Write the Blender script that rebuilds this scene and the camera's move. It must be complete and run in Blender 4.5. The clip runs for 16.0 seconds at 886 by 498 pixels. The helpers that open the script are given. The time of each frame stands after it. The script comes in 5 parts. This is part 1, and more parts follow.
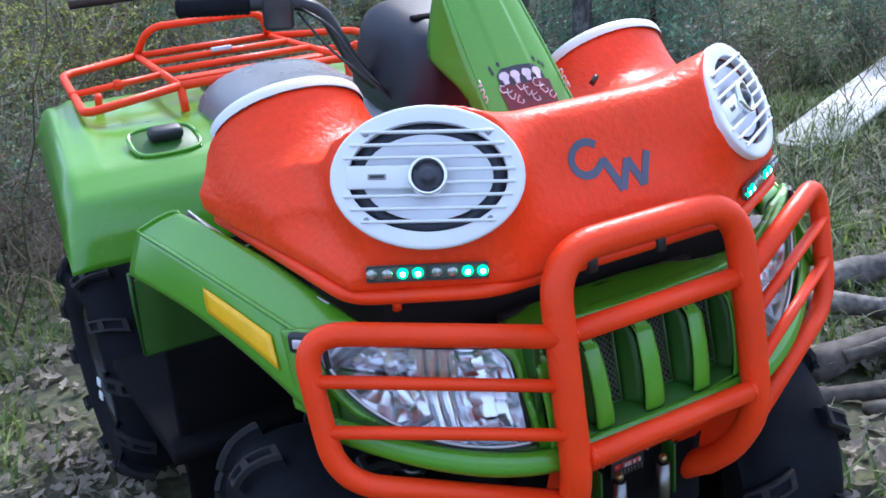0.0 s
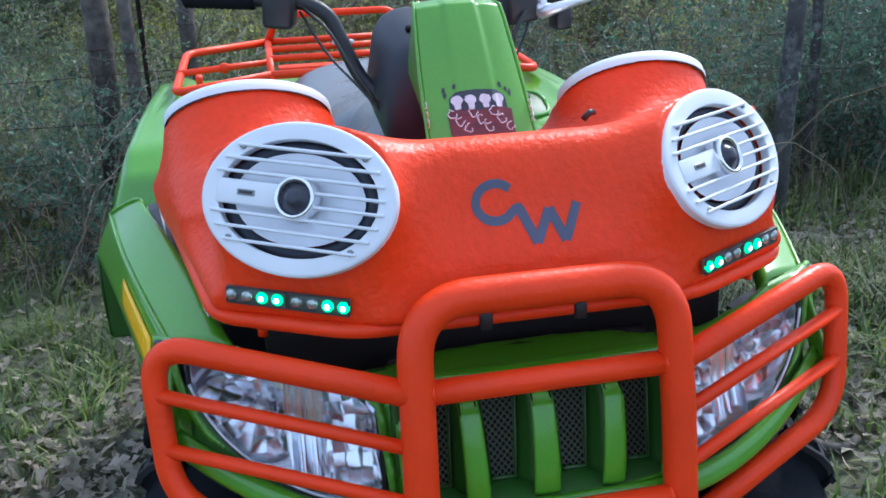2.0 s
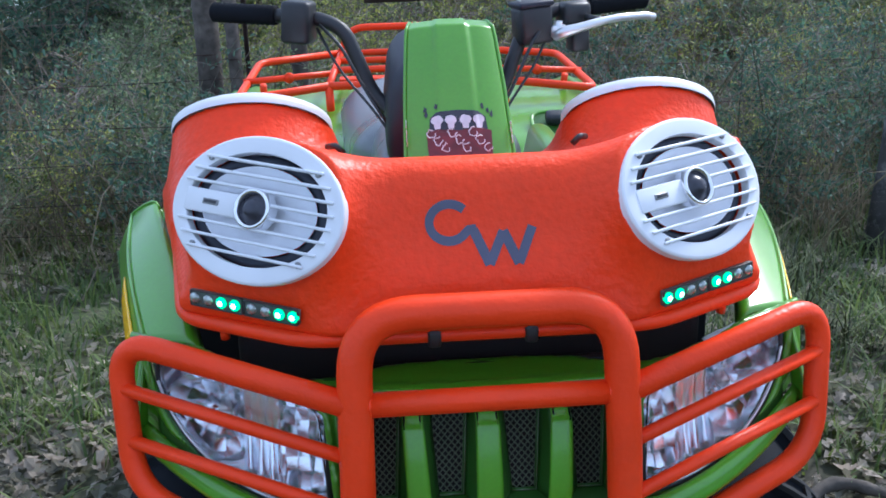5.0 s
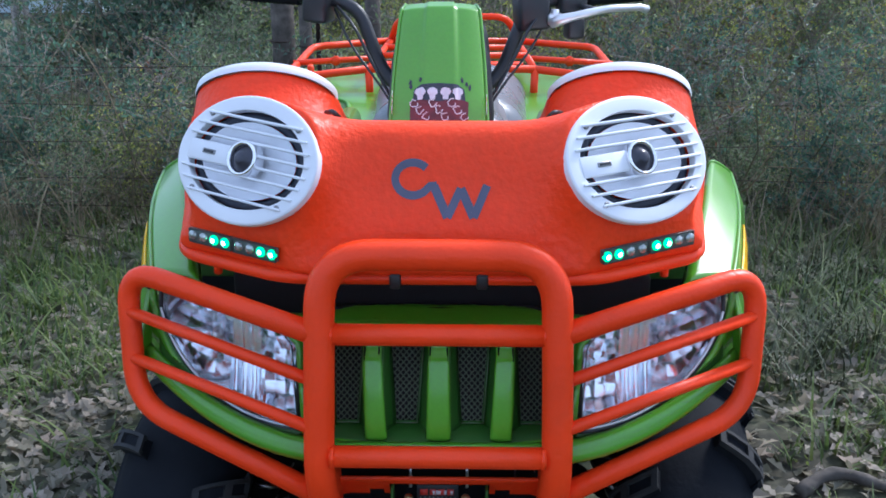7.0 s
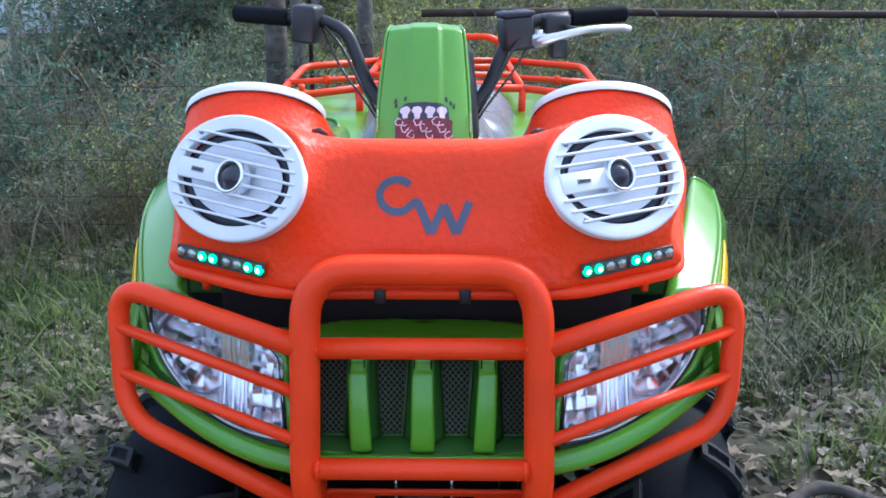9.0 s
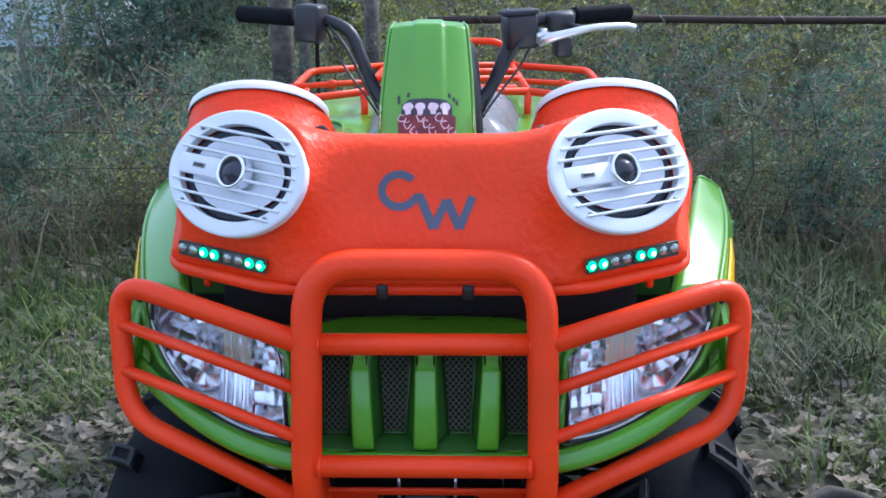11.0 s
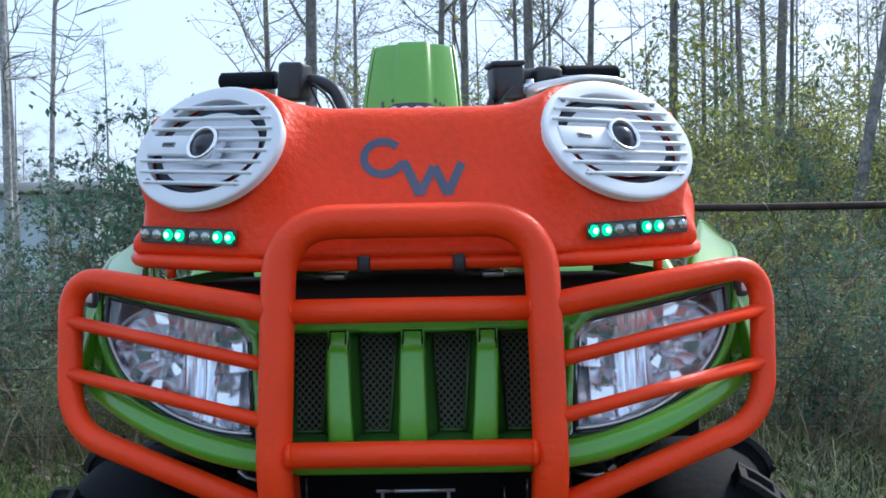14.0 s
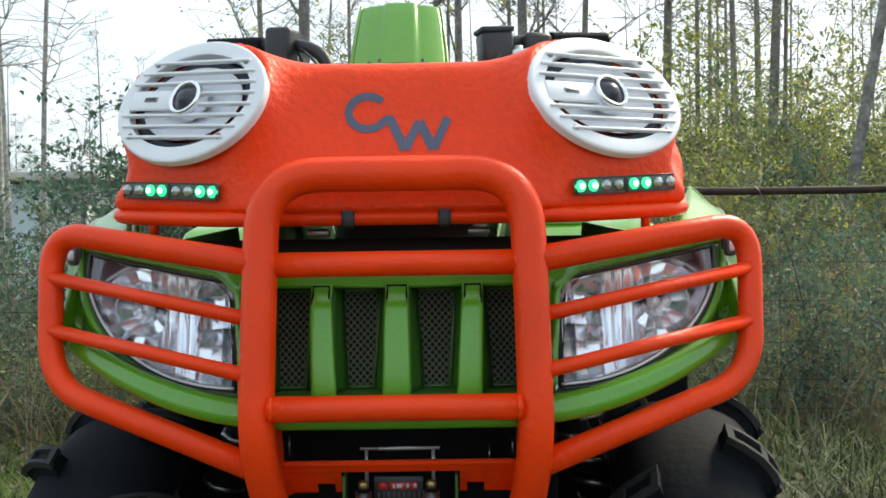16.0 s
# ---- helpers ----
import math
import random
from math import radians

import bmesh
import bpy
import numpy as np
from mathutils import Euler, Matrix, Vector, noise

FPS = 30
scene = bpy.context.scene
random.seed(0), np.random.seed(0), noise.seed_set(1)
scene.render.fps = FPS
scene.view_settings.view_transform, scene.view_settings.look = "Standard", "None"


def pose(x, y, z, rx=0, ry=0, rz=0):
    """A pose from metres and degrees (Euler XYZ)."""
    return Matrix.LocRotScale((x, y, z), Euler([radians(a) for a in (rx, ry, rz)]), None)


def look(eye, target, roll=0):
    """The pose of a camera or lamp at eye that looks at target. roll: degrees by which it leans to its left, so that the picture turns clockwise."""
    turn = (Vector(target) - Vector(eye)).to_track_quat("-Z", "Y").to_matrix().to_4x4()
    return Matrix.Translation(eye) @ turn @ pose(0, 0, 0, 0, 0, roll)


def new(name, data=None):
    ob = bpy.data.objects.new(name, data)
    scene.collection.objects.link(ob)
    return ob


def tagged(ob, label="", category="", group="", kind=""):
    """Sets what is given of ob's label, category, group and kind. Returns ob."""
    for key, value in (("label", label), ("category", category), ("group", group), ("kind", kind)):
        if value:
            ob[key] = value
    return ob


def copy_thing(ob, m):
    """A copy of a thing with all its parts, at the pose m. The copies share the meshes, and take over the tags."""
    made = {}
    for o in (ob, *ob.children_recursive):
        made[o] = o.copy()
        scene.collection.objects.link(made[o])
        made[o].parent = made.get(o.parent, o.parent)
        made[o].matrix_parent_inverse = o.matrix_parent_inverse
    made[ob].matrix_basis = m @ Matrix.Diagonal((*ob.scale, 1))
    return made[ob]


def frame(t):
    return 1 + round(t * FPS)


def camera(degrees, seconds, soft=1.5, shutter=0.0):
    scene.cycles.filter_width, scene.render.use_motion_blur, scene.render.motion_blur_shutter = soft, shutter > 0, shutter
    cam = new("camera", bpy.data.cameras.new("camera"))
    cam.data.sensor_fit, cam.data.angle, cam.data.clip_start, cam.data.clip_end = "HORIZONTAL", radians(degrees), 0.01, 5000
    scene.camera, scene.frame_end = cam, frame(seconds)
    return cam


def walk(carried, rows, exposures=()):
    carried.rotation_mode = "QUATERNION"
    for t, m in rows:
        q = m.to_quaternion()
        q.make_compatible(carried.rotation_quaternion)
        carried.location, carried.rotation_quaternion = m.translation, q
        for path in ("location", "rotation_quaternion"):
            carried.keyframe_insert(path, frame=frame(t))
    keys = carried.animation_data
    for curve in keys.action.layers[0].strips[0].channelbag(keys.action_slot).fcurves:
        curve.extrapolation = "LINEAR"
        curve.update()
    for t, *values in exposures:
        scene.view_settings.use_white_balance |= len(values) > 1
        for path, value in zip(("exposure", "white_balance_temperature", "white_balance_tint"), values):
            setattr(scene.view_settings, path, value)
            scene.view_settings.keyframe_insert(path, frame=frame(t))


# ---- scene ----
EXPOSURES = [(0.0, 0.57, 5500, 16), (1.5, 0.44, 5500, 11), (2.5, 0.26, 5500, 10), (6.5, 0.26, 5500, 14), (7.0, 0.31, 5500, 14), (7.5, 0.56, 5500, 14), (8.0, 0.64, 5520, 13), (9.0, 0.59, 5500, 14), (11.5, 0.47, 5500, 14), (12.2, 0.48, 5500, 11), (13.0, 0.30, 5500, 10), (13.6, 0.19, 5550, 10), (14.0, 0.19, 5800, 8), (14.6, 0.36, 6750, 5), (15.0, 0.47, 7100, 4), (16.0, 0.45, 7300, 4)]
cam = camera(46.8, 16.0, 1.7)
# seconds, eye, target, roll in degrees
PATH = [
    (0, (-0.8812, -1.0230, 1.4042), (0.4590, 1.4578, 0.3798), -4.97),
    (0.5, (-0.7579, -1.0279, 1.3919), (0.2981, 1.5894, 0.3747), -4.04),
    (1, (-0.6205, -1.0157, 1.3816), (0.3076, 1.6498, 0.3647), -3.42),
    (1.5, (-0.5021, -1.0343, 1.3709), (0.2985, 1.6783, 0.3706), -2.96),
    (2, (-0.3637, -1.0868, 1.3796), (0.2395, 1.6845, 0.4016), -1.90),
    (2.5, (-0.2435, -1.1553, 1.3840), (0.1058, 1.6602, 0.4091), -1.45),
    (3, (-0.2027, -1.1529, 1.3818), (0.0853, 1.6758, 0.4249), -2.34),
    (3.5, (-0.1927, -1.1223, 1.3891), (0.1287, 1.7019, 0.4296), -2.57),
    (4, (-0.1944, -1.0976, 1.3927), (0.1632, 1.7230, 0.4353), -2.08),
    (6.5, (0.0111, -1.2883, 1.3834), (-0.0554, 1.5659, 0.4622), -0.13),
    (7, (0.0348, -1.3251, 1.3769), (-0.0253, 1.5252, 0.4429), -0.03),
    (7.5, (0.0493, -1.3367, 1.3744), (-0.0123, 1.5176, 0.4528), 0.01),
    (8, (0.0551, -1.3425, 1.3768), (0.0051, 1.5146, 0.4634), -0.13),
    (8.5, (0.0519, -1.3495, 1.3794), (0.0052, 1.5141, 0.4863), -0.17),
    (9, (0.0538, -1.3548, 1.3815), (0.0046, 1.5122, 0.4995), -0.10),
    (11.5, (0.0623, -1.3452, 1.3255), (-0.0141, 1.5419, 0.5138), -0.37),
    (12, (0.0476, -1.3173, 1.2262), (-0.0072, 1.6153, 0.5964), 0.10),
    (12.5, (0.0488, -1.2822, 1.1181), (0.0002, 1.6815, 0.6552), -0.42),
    (13, (0.0498, -1.2699, 1.0138), (0.0005, 1.7196, 0.7673), -0.38),
    (13.5, (0.0529, -1.2723, 0.9624), (0.0321, 1.7253, 0.8433), -0.23),
    (14, (0.0562, -1.2828, 0.8981), (0.0224, 1.7170, 0.8866), -1.07),
    (14.5, (0.0575, -1.2816, 0.8649), (0.0270, 1.7182, 0.8452), -1.17),
    (15, (0.0638, -1.2835, 0.8484), (0.0532, 1.7165, 0.8527), -0.56),
    (15.5, (0.0645, -1.2735, 0.8472), (0.0600, 1.7264, 0.8294), -0.87),
    (16, (0.0668, -1.2693, 0.8469), (0.0503, 1.7306, 0.8186), -0.87),
]
walk(cam, [(t, look(eye, target, roll)) for t, eye, target, roll in PATH], EXPOSURES)

# ---- world and light ----
SUN_UP, SUN_ROUND = 44.0, 45.0
world = bpy.data.worlds.new("sky")
scene.world = world
world.use_nodes = True
wn = world.node_tree
sky = wn.nodes.new("ShaderNodeTexSky")
sky.sky_type, sky.sun_disc = "NISHITA", False
sky.sun_elevation, sky.sun_rotation = radians(SUN_UP), radians(SUN_ROUND)
sky.air_density, sky.dust_density, sky.ozone_density = 1.0, 4.0, 1.0
haze = wn.nodes.new("ShaderNodeMixRGB")
haze.inputs[0].default_value = 0.55
haze.inputs[2].default_value = (7.9, 9.5, 11.9, 1)
wn.links.new(sky.outputs[0], haze.inputs[1])
back = wn.nodes["Background"]
back.inputs[1].default_value = 0.129
wn.links.new(haze.outputs[0], back.inputs[0])
sun = new("sun", bpy.data.lights.new("sun", "SUN"))
sun.data.energy, sun.data.angle, sun.data.color = 3.7, radians(10), (1.0, 0.94, 0.84)
sun.matrix_world = look((8 * math.sin(radians(SUN_ROUND)), 8 * math.cos(radians(SUN_ROUND)), 8 * math.tan(radians(SUN_UP))), (0, 0, 0))


# ---- materials ----
def links(m):
    return m.node_tree.nodes, m.node_tree.links


def surface(name, colour, rough=0.5, metal=0.0, vary=0.15, vary_scale=6.0, grain=0.0, grain_scale=200.0, bump=0.0,
            bump_scale=150.0, coat=0.0, dirt_sheen=None, dirt_sheen_amount=0.3, dirt_sheen_scale=3.0, island=0.0, second=None, rough_vary=0.08):
    """A material with colour variation at two scales, optional dirt or painted sheen in patches, and fine relief."""
    m = bpy.data.materials.new(name)
    m.use_nodes = True
    n, l = links(m)
    b = n["Principled BSDF"]
    co = n.new("ShaderNodeTexCoord")
    big = n.new("ShaderNodeTexNoise")
    big.inputs["Scale"].default_value, big.inputs["Detail"].default_value = vary_scale, 6
    l.new(co.outputs["Object"], big.inputs["Vector"])
    ramp = n.new("ShaderNodeValToRGB")
    ramp.color_ramp.elements[0].position, ramp.color_ramp.elements[1].position = 0.3, 0.7
    ramp.color_ramp.elements[0].color = (*[c * (1 - vary) for c in colour], 1)
    ramp.color_ramp.elements[1].color = (*[min(1, c * (1 + vary)) for c in (second or colour)], 1)
    l.new(big.outputs["Fac"], ramp.inputs[0])
    out = ramp.outputs[0]
    if grain:
        fine = n.new("ShaderNodeTexNoise")
        fine.inputs["Scale"].default_value, fine.inputs["Detail"].default_value = grain_scale, 4
        l.new(co.outputs["Object"], fine.inputs["Vector"])
        mul = n.new("ShaderNodeHueSaturation")
        mapr = n.new("ShaderNodeMapRange")
        mapr.inputs["From Min"].default_value, mapr.inputs["From Max"].default_value = 0.3, 0.7
        mapr.inputs["To Min"].default_value, mapr.inputs["To Max"].default_value = 1 - grain, 1 + grain
        l.new(fine.outputs["Fac"], mapr.inputs["Value"])
        l.new(mapr.outputs[0], mul.inputs["Value"])
        l.new(out, mul.inputs["Color"])
        out = mul.outputs[0]
    if island:
        geo = n.new("ShaderNodeNewGeometry")
        hsv = n.new("ShaderNodeHueSaturation")
        spread = n.new("ShaderNodeMapRange")
        spread.inputs["To Min"].default_value, spread.inputs["To Max"].default_value = 1 - island, 1 + island
        l.new(geo.outputs["Random Per Island"], spread.inputs["Value"])
        l.new(spread.outputs[0], hsv.inputs["Value"])
        shift = n.new("ShaderNodeMapRange")
        shift.inputs["To Min"].default_value, shift.inputs["To Max"].default_value = 0.5 + 0.06 * island, 0.5 - 0.06 * island
        l.new(geo.outputs["Random Per Island"], shift.inputs["Value"])
        l.new(shift.outputs[0], hsv.inputs["Hue"])
        l.new(out, hsv.inputs["Color"])
        out = hsv.outputs[0]
    if dirt_sheen:
        patch = n.new("ShaderNodeTexNoise")
        patch.inputs["Scale"].default_value, patch.inputs["Detail"].default_value = dirt_sheen_scale, 8
        patch.inputs["Roughness"].default_value = 0.7
        l.new(co.outputs["Object"], patch.inputs["Vector"])
        cut = n.new("ShaderNodeMapRange")
        cut.inputs["From Min"].default_value, cut.inputs["From Max"].default_value = 0.5, 0.75
        cut.inputs["To Max"].default_value = dirt_sheen_amount
        l.new(patch.outputs["Fac"], cut.inputs["Value"])
        mix = n.new("ShaderNodeMixRGB")
        mix.inputs[2].default_value = (*dirt_sheen, 1)
        l.new(cut.outputs[0], mix.inputs[0])
        l.new(out, mix.inputs[1])
        out = mix.outputs[0]
    l.new(out, b.inputs["Base Color"])
    rv = n.new("ShaderNodeMapRange")
    rv.inputs["To Min"].default_value, rv.inputs["To Max"].default_value = max(0, rough - rough_vary), min(1, rough + rough_vary)
    l.new(big.outputs["Fac"], rv.inputs["Value"])
    l.new(rv.outputs[0], b.inputs["Roughness"])
    b.inputs["Metallic"].default_value = metal
    b.inputs["Coat Weight"].default_value = coat
    b.inputs["Coat IOR"].default_value = 1.5
    b.inputs["Coat Roughness"].default_value = 0.12
    if bump:
        rel = n.new("ShaderNodeTexNoise")
        rel.inputs["Scale"].default_value, rel.inputs["Detail"].default_value = bump_scale, 3
        l.new(co.outputs["Object"], rel.inputs["Vector"])
        bm_ = n.new("ShaderNodeBump")
        bm_.inputs["Strength"].default_value, bm_.inputs["Distance"].default_value = bump, 0.002
        l.new(rel.outputs["Fac"], bm_.inputs["Height"])
        l.new(bm_.outputs[0], b.inputs["Normal"])
    return m


def glow(name, colour, strength):
    m = surface(name, colour, 0.3)
    b = m.node_tree.nodes["Principled BSDF"]
    b.inputs["Emission Color"].default_value = (*colour, 1)
    b.inputs["Emission Strength"].default_value = strength
    return m


def glass(name, tint=(1, 1, 1), rough=0.02):
    m = bpy.data.materials.new(name)
    m.use_nodes = True
    n = m.node_tree.nodes
    b = n["Principled BSDF"]
    b.inputs["Base Color"].default_value = (*tint, 1)
    b.inputs["Transmission Weight"].default_value = 1
    b.inputs["Roughness"].default_value, b.inputs["IOR"].default_value = rough, 1.4
    return m


ORANGE = surface("orange_bedliner_paint", (0.88, 0.050, 0.004), 0.42, vary=0.07, vary_scale=5, grain=0.05, grain_scale=90,
                 bump=1.0, bump_scale=95, dirt_sheen=(0.55, 0.10, 0.05), dirt_sheen_amount=0.12)
ORANGE_TUBE = surface("orange_tube_paint", (0.87, 0.049, 0.004), 0.40, vary=0.08, vary_scale=9, bump=0.55, bump_scale=120,
                      dirt_sheen=(0.45, 0.08, 0.04), dirt_sheen_amount=0.2, dirt_sheen_scale=7)
for m_ in (ORANGE, ORANGE_TUBE):
    m_.node_tree.nodes["Principled BSDF"].inputs["Specular IOR Level"].default_value = 0.30
DASH = surface("navy_black_dash_plastic", (0.010, 0.012, 0.024), 0.5, vary=0.2, vary_scale=8, bump=0.1, bump_scale=300)
LUG = surface("worn_tyre_lug", (0.013, 0.014, 0.015), 0.8, vary=0.4, vary_scale=40, dirt_sheen=(0.048, 0.046, 0.042), dirt_sheen_amount=0.4, dirt_sheen_scale=25)
# Paler green patches put part of the sky's sheen into the colour.
GREEN = surface("green_moulded_plastic", (0.090, 0.30, 0.012), 0.30, vary=0.07, vary_scale=4, grain=0.04, bump=0.06,
                bump_scale=60, dirt_sheen=(0.16, 0.34, 0.10), dirt_sheen_amount=0.22, dirt_sheen_scale=5, coat=0.5)
# Darker copy of the green plastic: shade of recesses put into the colour.
GREEN_SHADE = surface("green_plastic_shade_tone", (0.025, 0.100, 0.008), 0.5, vary=0.2, dirt_sheen=(0.07, 0.08, 0.04), dirt_sheen_amount=0.5)
WHITE = surface("white_speaker_plastic", (0.78, 0.79, 0.82), 0.38, vary=0.04, vary_scale=12, dirt_sheen=(0.62, 0.61, 0.58), dirt_sheen_amount=0.3)
CONE = surface("white_speaker_cone", (0.80, 0.81, 0.85), 0.45, vary=0.06, vary_scale=20)
BLACK = surface("black_plastic", (0.018, 0.019, 0.022), 0.42, vary=0.3, vary_scale=10, bump=0.15, bump_scale=400,
                dirt_sheen=(0.08, 0.075, 0.07), dirt_sheen_amount=0.25)
FOAM = surface("black_speaker_surround", (0.03, 0.035, 0.05), 0.65, vary=0.2)
DOME = surface("tweeter_dome", (0.035, 0.035, 0.05), 0.3, vary=0.3, vary_scale=60)
REFLECT = surface("silvered_reflector", (0.84, 0.86, 0.91), 0.19, metal=1.0, vary=0.03, rough_vary=0.05)
SHIELD = surface("satin_lamp_shield", (0.70, 0.73, 0.80), 0.27, metal=0.85, vary=0.06)
CHROME = surface("chrome", (0.82, 0.82, 0.84), 0.08, metal=1.0, vary=0.05, rough_vary=0.04)
STEEL = surface("brushed_steel", (0.26, 0.26, 0.26), 0.35, metal=1.0, vary=0.2, vary_scale=30)
ALLOY = surface("cast_alloy", (0.72, 0.72, 0.73), 0.3, metal=0.7, vary=0.08, vary_scale=20)
RUBBER = surface("muddy_tyre_rubber", (0.0080, 0.0095, 0.0125), 0.75, vary=0.3, vary_scale=8, bump=0.4, bump_scale=90,
                 dirt_sheen=(0.040, 0.041, 0.042), dirt_sheen_amount=0.10, dirt_sheen_scale=14)
RUBBER.node_tree.nodes["Principled BSDF"].inputs["Specular IOR Level"].default_value = 0.10
VINYL = surface("grey_black_seat_vinyl", (0.17, 0.18, 0.20), 0.28, vary=0.2, vary_scale=5, bump=0.3, bump_scale=350,
                dirt_sheen=(0.20, 0.20, 0.21), dirt_sheen_amount=0.4, dirt_sheen_scale=2)
EMBLEM = surface("slate_blue_emblem_paint", (0.085, 0.095, 0.15), 0.5, vary=0.15, vary_scale=30)
YELLOW = surface("amber_reflector", (0.88, 0.48, 0.004), 0.25, vary=0.06, vary_scale=30, grain=0.05, grain_scale=300)
CHASSIS = surface("dark_chassis_steel", (0.005, 0.005, 0.006), 0.88, vary=0.3, dirt_sheen=(0.018, 0.016, 0.013), dirt_sheen_amount=0.3)
CHASSIS.node_tree.nodes["Principled BSDF"].inputs["Specular IOR Level"].default_value = 0.1
RIM = surface("black_wheel_rim", (0.02, 0.02, 0.022), 0.35, metal=0.2, vary=0.2)
DECAL_DARK = surface("decal_black", (0.03, 0.03, 0.045), 0.4, vary=0.2, vary_scale=60)
DECAL_RED = surface("decal_maroon", (0.13, 0.012, 0.018), 0.4, vary=0.3, vary_scale=60)
DECAL_PALE = surface("decal_pale_grey", (0.62, 0.58, 0.62), 0.4, vary=0.12, vary_scale=60)
WIRE = surface("woven_grille_wire", (0.13, 0.15, 0.09), 0.5, metal=0.2, vary=0.2)
# Near-black tone that puts the shade of closed cavities into the colour.
CAVITY_SHADE = surface("cavity_shade_tone", (0.020, 0.015, 0.015), 0.8, vary=0.3, dirt_sheen=(0.035, 0.028, 0.026), dirt_sheen_amount=0.4)
BRASS = surface("worn_brass", (0.42, 0.30, 0.14), 0.4, metal=0.9, vary=0.25, vary_scale=60)
RED = surface("red_label", (0.5, 0.03, 0.02), 0.4, vary=0.2)
LENS = glass("clear_lens")
LED_ON = glow("lit_green_diode", (0.015, 0.70, 0.24), 1.5)
LED_CORE = glow("lit_diode_core", (0.45, 1.0, 0.70), 4.5)
LED_OFF = surface("unlit_diode", (0.42, 0.46, 0.44), 0.22, metal=0.7, vary=0.4, vary_scale=200)
LED_BODY = surface("diode_bar_body", (0.10, 0.13, 0.115), 0.32, metal=0.3, vary=0.3, vary_scale=80)
LED_RIM = surface("diode_module_rim", (0.035, 0.04, 0.04), 0.4, vary=0.3, vary_scale=80)

SOIL = surface("leafy_soil", (0.060, 0.050, 0.036), 0.95, vary=0.5, vary_scale=1.3, second=(0.075, 0.085, 0.038), grain=0.5,
               grain_scale=35, bump=1.0, bump_scale=40, rough_vary=0.03)
LEAF_DRY = surface("dry_oak_leaf", (0.285, 0.260, 0.195), 0.7, vary=0.45, vary_scale=1.7, island=0.75)
GRASS = surface("grass_blade", (0.125, 0.185, 0.050), 0.6, vary=0.45, vary_scale=2, island=0.5)
OLIVE = surface("olive_grass_blade", (0.075, 0.098, 0.030), 0.65, vary=0.45, vary_scale=2, island=0.6)
STRAW = surface("dry_straw", (0.22, 0.190, 0.120), 0.7, vary=0.3, vary_scale=3, island=0.5)
LEAF_GREEN = surface("shrub_leaf_green", (0.165, 0.225, 0.110), 0.5, vary=0.35, vary_scale=3, island=0.5)
LEAF_DARK = surface("evergreen_leaf", (0.085, 0.160, 0.108), 0.5, vary=0.35, vary_scale=3, island=0.5)
LEAF_YELLOW = surface("spring_leaf_yellow_green", (0.32, 0.36, 0.085), 0.5, vary=0.3, vary_scale=3, island=0.5)
LEAF_RUST = surface("rust_brown_leaf", (0.17, 0.10, 0.045), 0.6, vary=0.3, vary_scale=3, island=0.5)
BARK = surface("grey_bark", (0.20, 0.188, 0.175), 0.9, vary=0.4, vary_scale=5, grain=0.4, grain_scale=25, bump=1.0, bump_scale=45)
BARK_PALE = surface("pale_bark", (0.36, 0.35, 0.33), 0.9, vary=0.4, vary_scale=6, grain=0.4, grain_scale=25, bump=0.8, bump_scale=45)
BARK_MOTTLED = surface("mottled_dark_bark", (0.060, 0.058, 0.056), 0.9, vary=0.5, vary_scale=9, dirt_sheen=(0.40, 0.40, 0.39), dirt_sheen_amount=0.9, dirt_sheen_scale=6, bump=1.0, bump_scale=45)
TWIG = surface("twig_bark", (0.22, 0.185, 0.15), 0.9, vary=0.4, vary_scale=3, island=0.4)
RUST = surface("rusty_pipe", (0.045, 0.026, 0.020), 0.75, metal=0.2, vary=0.5, vary_scale=14, bump=0.5)
POSTWOOD = surface("weathered_post_wood", (0.085, 0.072, 0.060), 0.9, vary=0.4, vary_scale=7, grain=0.4, grain_scale=30, bump=0.8, bump_scale=60)


LOGBARK = surface("dead_log_bark", (0.15, 0.135, 0.12), 0.9, vary=0.5, vary_scale=9, grain=0.5, grain_scale=40, bump=1.0, bump_scale=60, dirt_sheen=(0.05, 0.045, 0.04), dirt_sheen_amount=0.8, dirt_sheen_scale=12)


def leaf_light(m, share=0.45):
    """Lets light through thin leaves."""
    n, l = links(m)
    b, out = n["Principled BSDF"], n["Material Output"]
    thin, mix = n.new("ShaderNodeBsdfTranslucent"), n.new("ShaderNodeMixShader")
    l.new(b.inputs["Base Color"].links[0].from_socket, thin.inputs["Color"])
    mix.inputs[0].default_value = share
    l.new(b.outputs[0], mix.inputs[1])
    l.new(thin.outputs[0], mix.inputs[2])
    l.new(mix.outputs[0], out.inputs["Surface"])


for m_ in (LEAF_DRY, GRASS, STRAW, LEAF_GREEN, LEAF_DARK, LEAF_YELLOW, LEAF_RUST):
    leaf_light(m_)
SIDING = surface("pale_siding", (0.58, 0.68, 0.73), 0.6, vary=0.12, vary_scale=1)
ROOFING = surface("grey_roofing", (0.55, 0.54, 0.52), 0.7, vary=0.2, vary_scale=2)
BOARD = surface("weathered_white_board", (0.42, 0.43, 0.42), 0.6, vary=0.2, vary_scale=5, dirt_sheen=(0.28, 0.28, 0.22), dirt_sheen_amount=0.5)


# ---- geometry helpers: a shape is (points, faces) ----
def join(*shapes):
    pts, faces = [], []
    for p, f in shapes:
        k = len(pts)
        pts += [tuple(v) for v in p]
        faces += [tuple(i + k for i in q) for q in f]
    return pts, faces


def moved(shape, m):
    return [tuple(m @ Vector(p)) for p in shape[0]], shape[1]


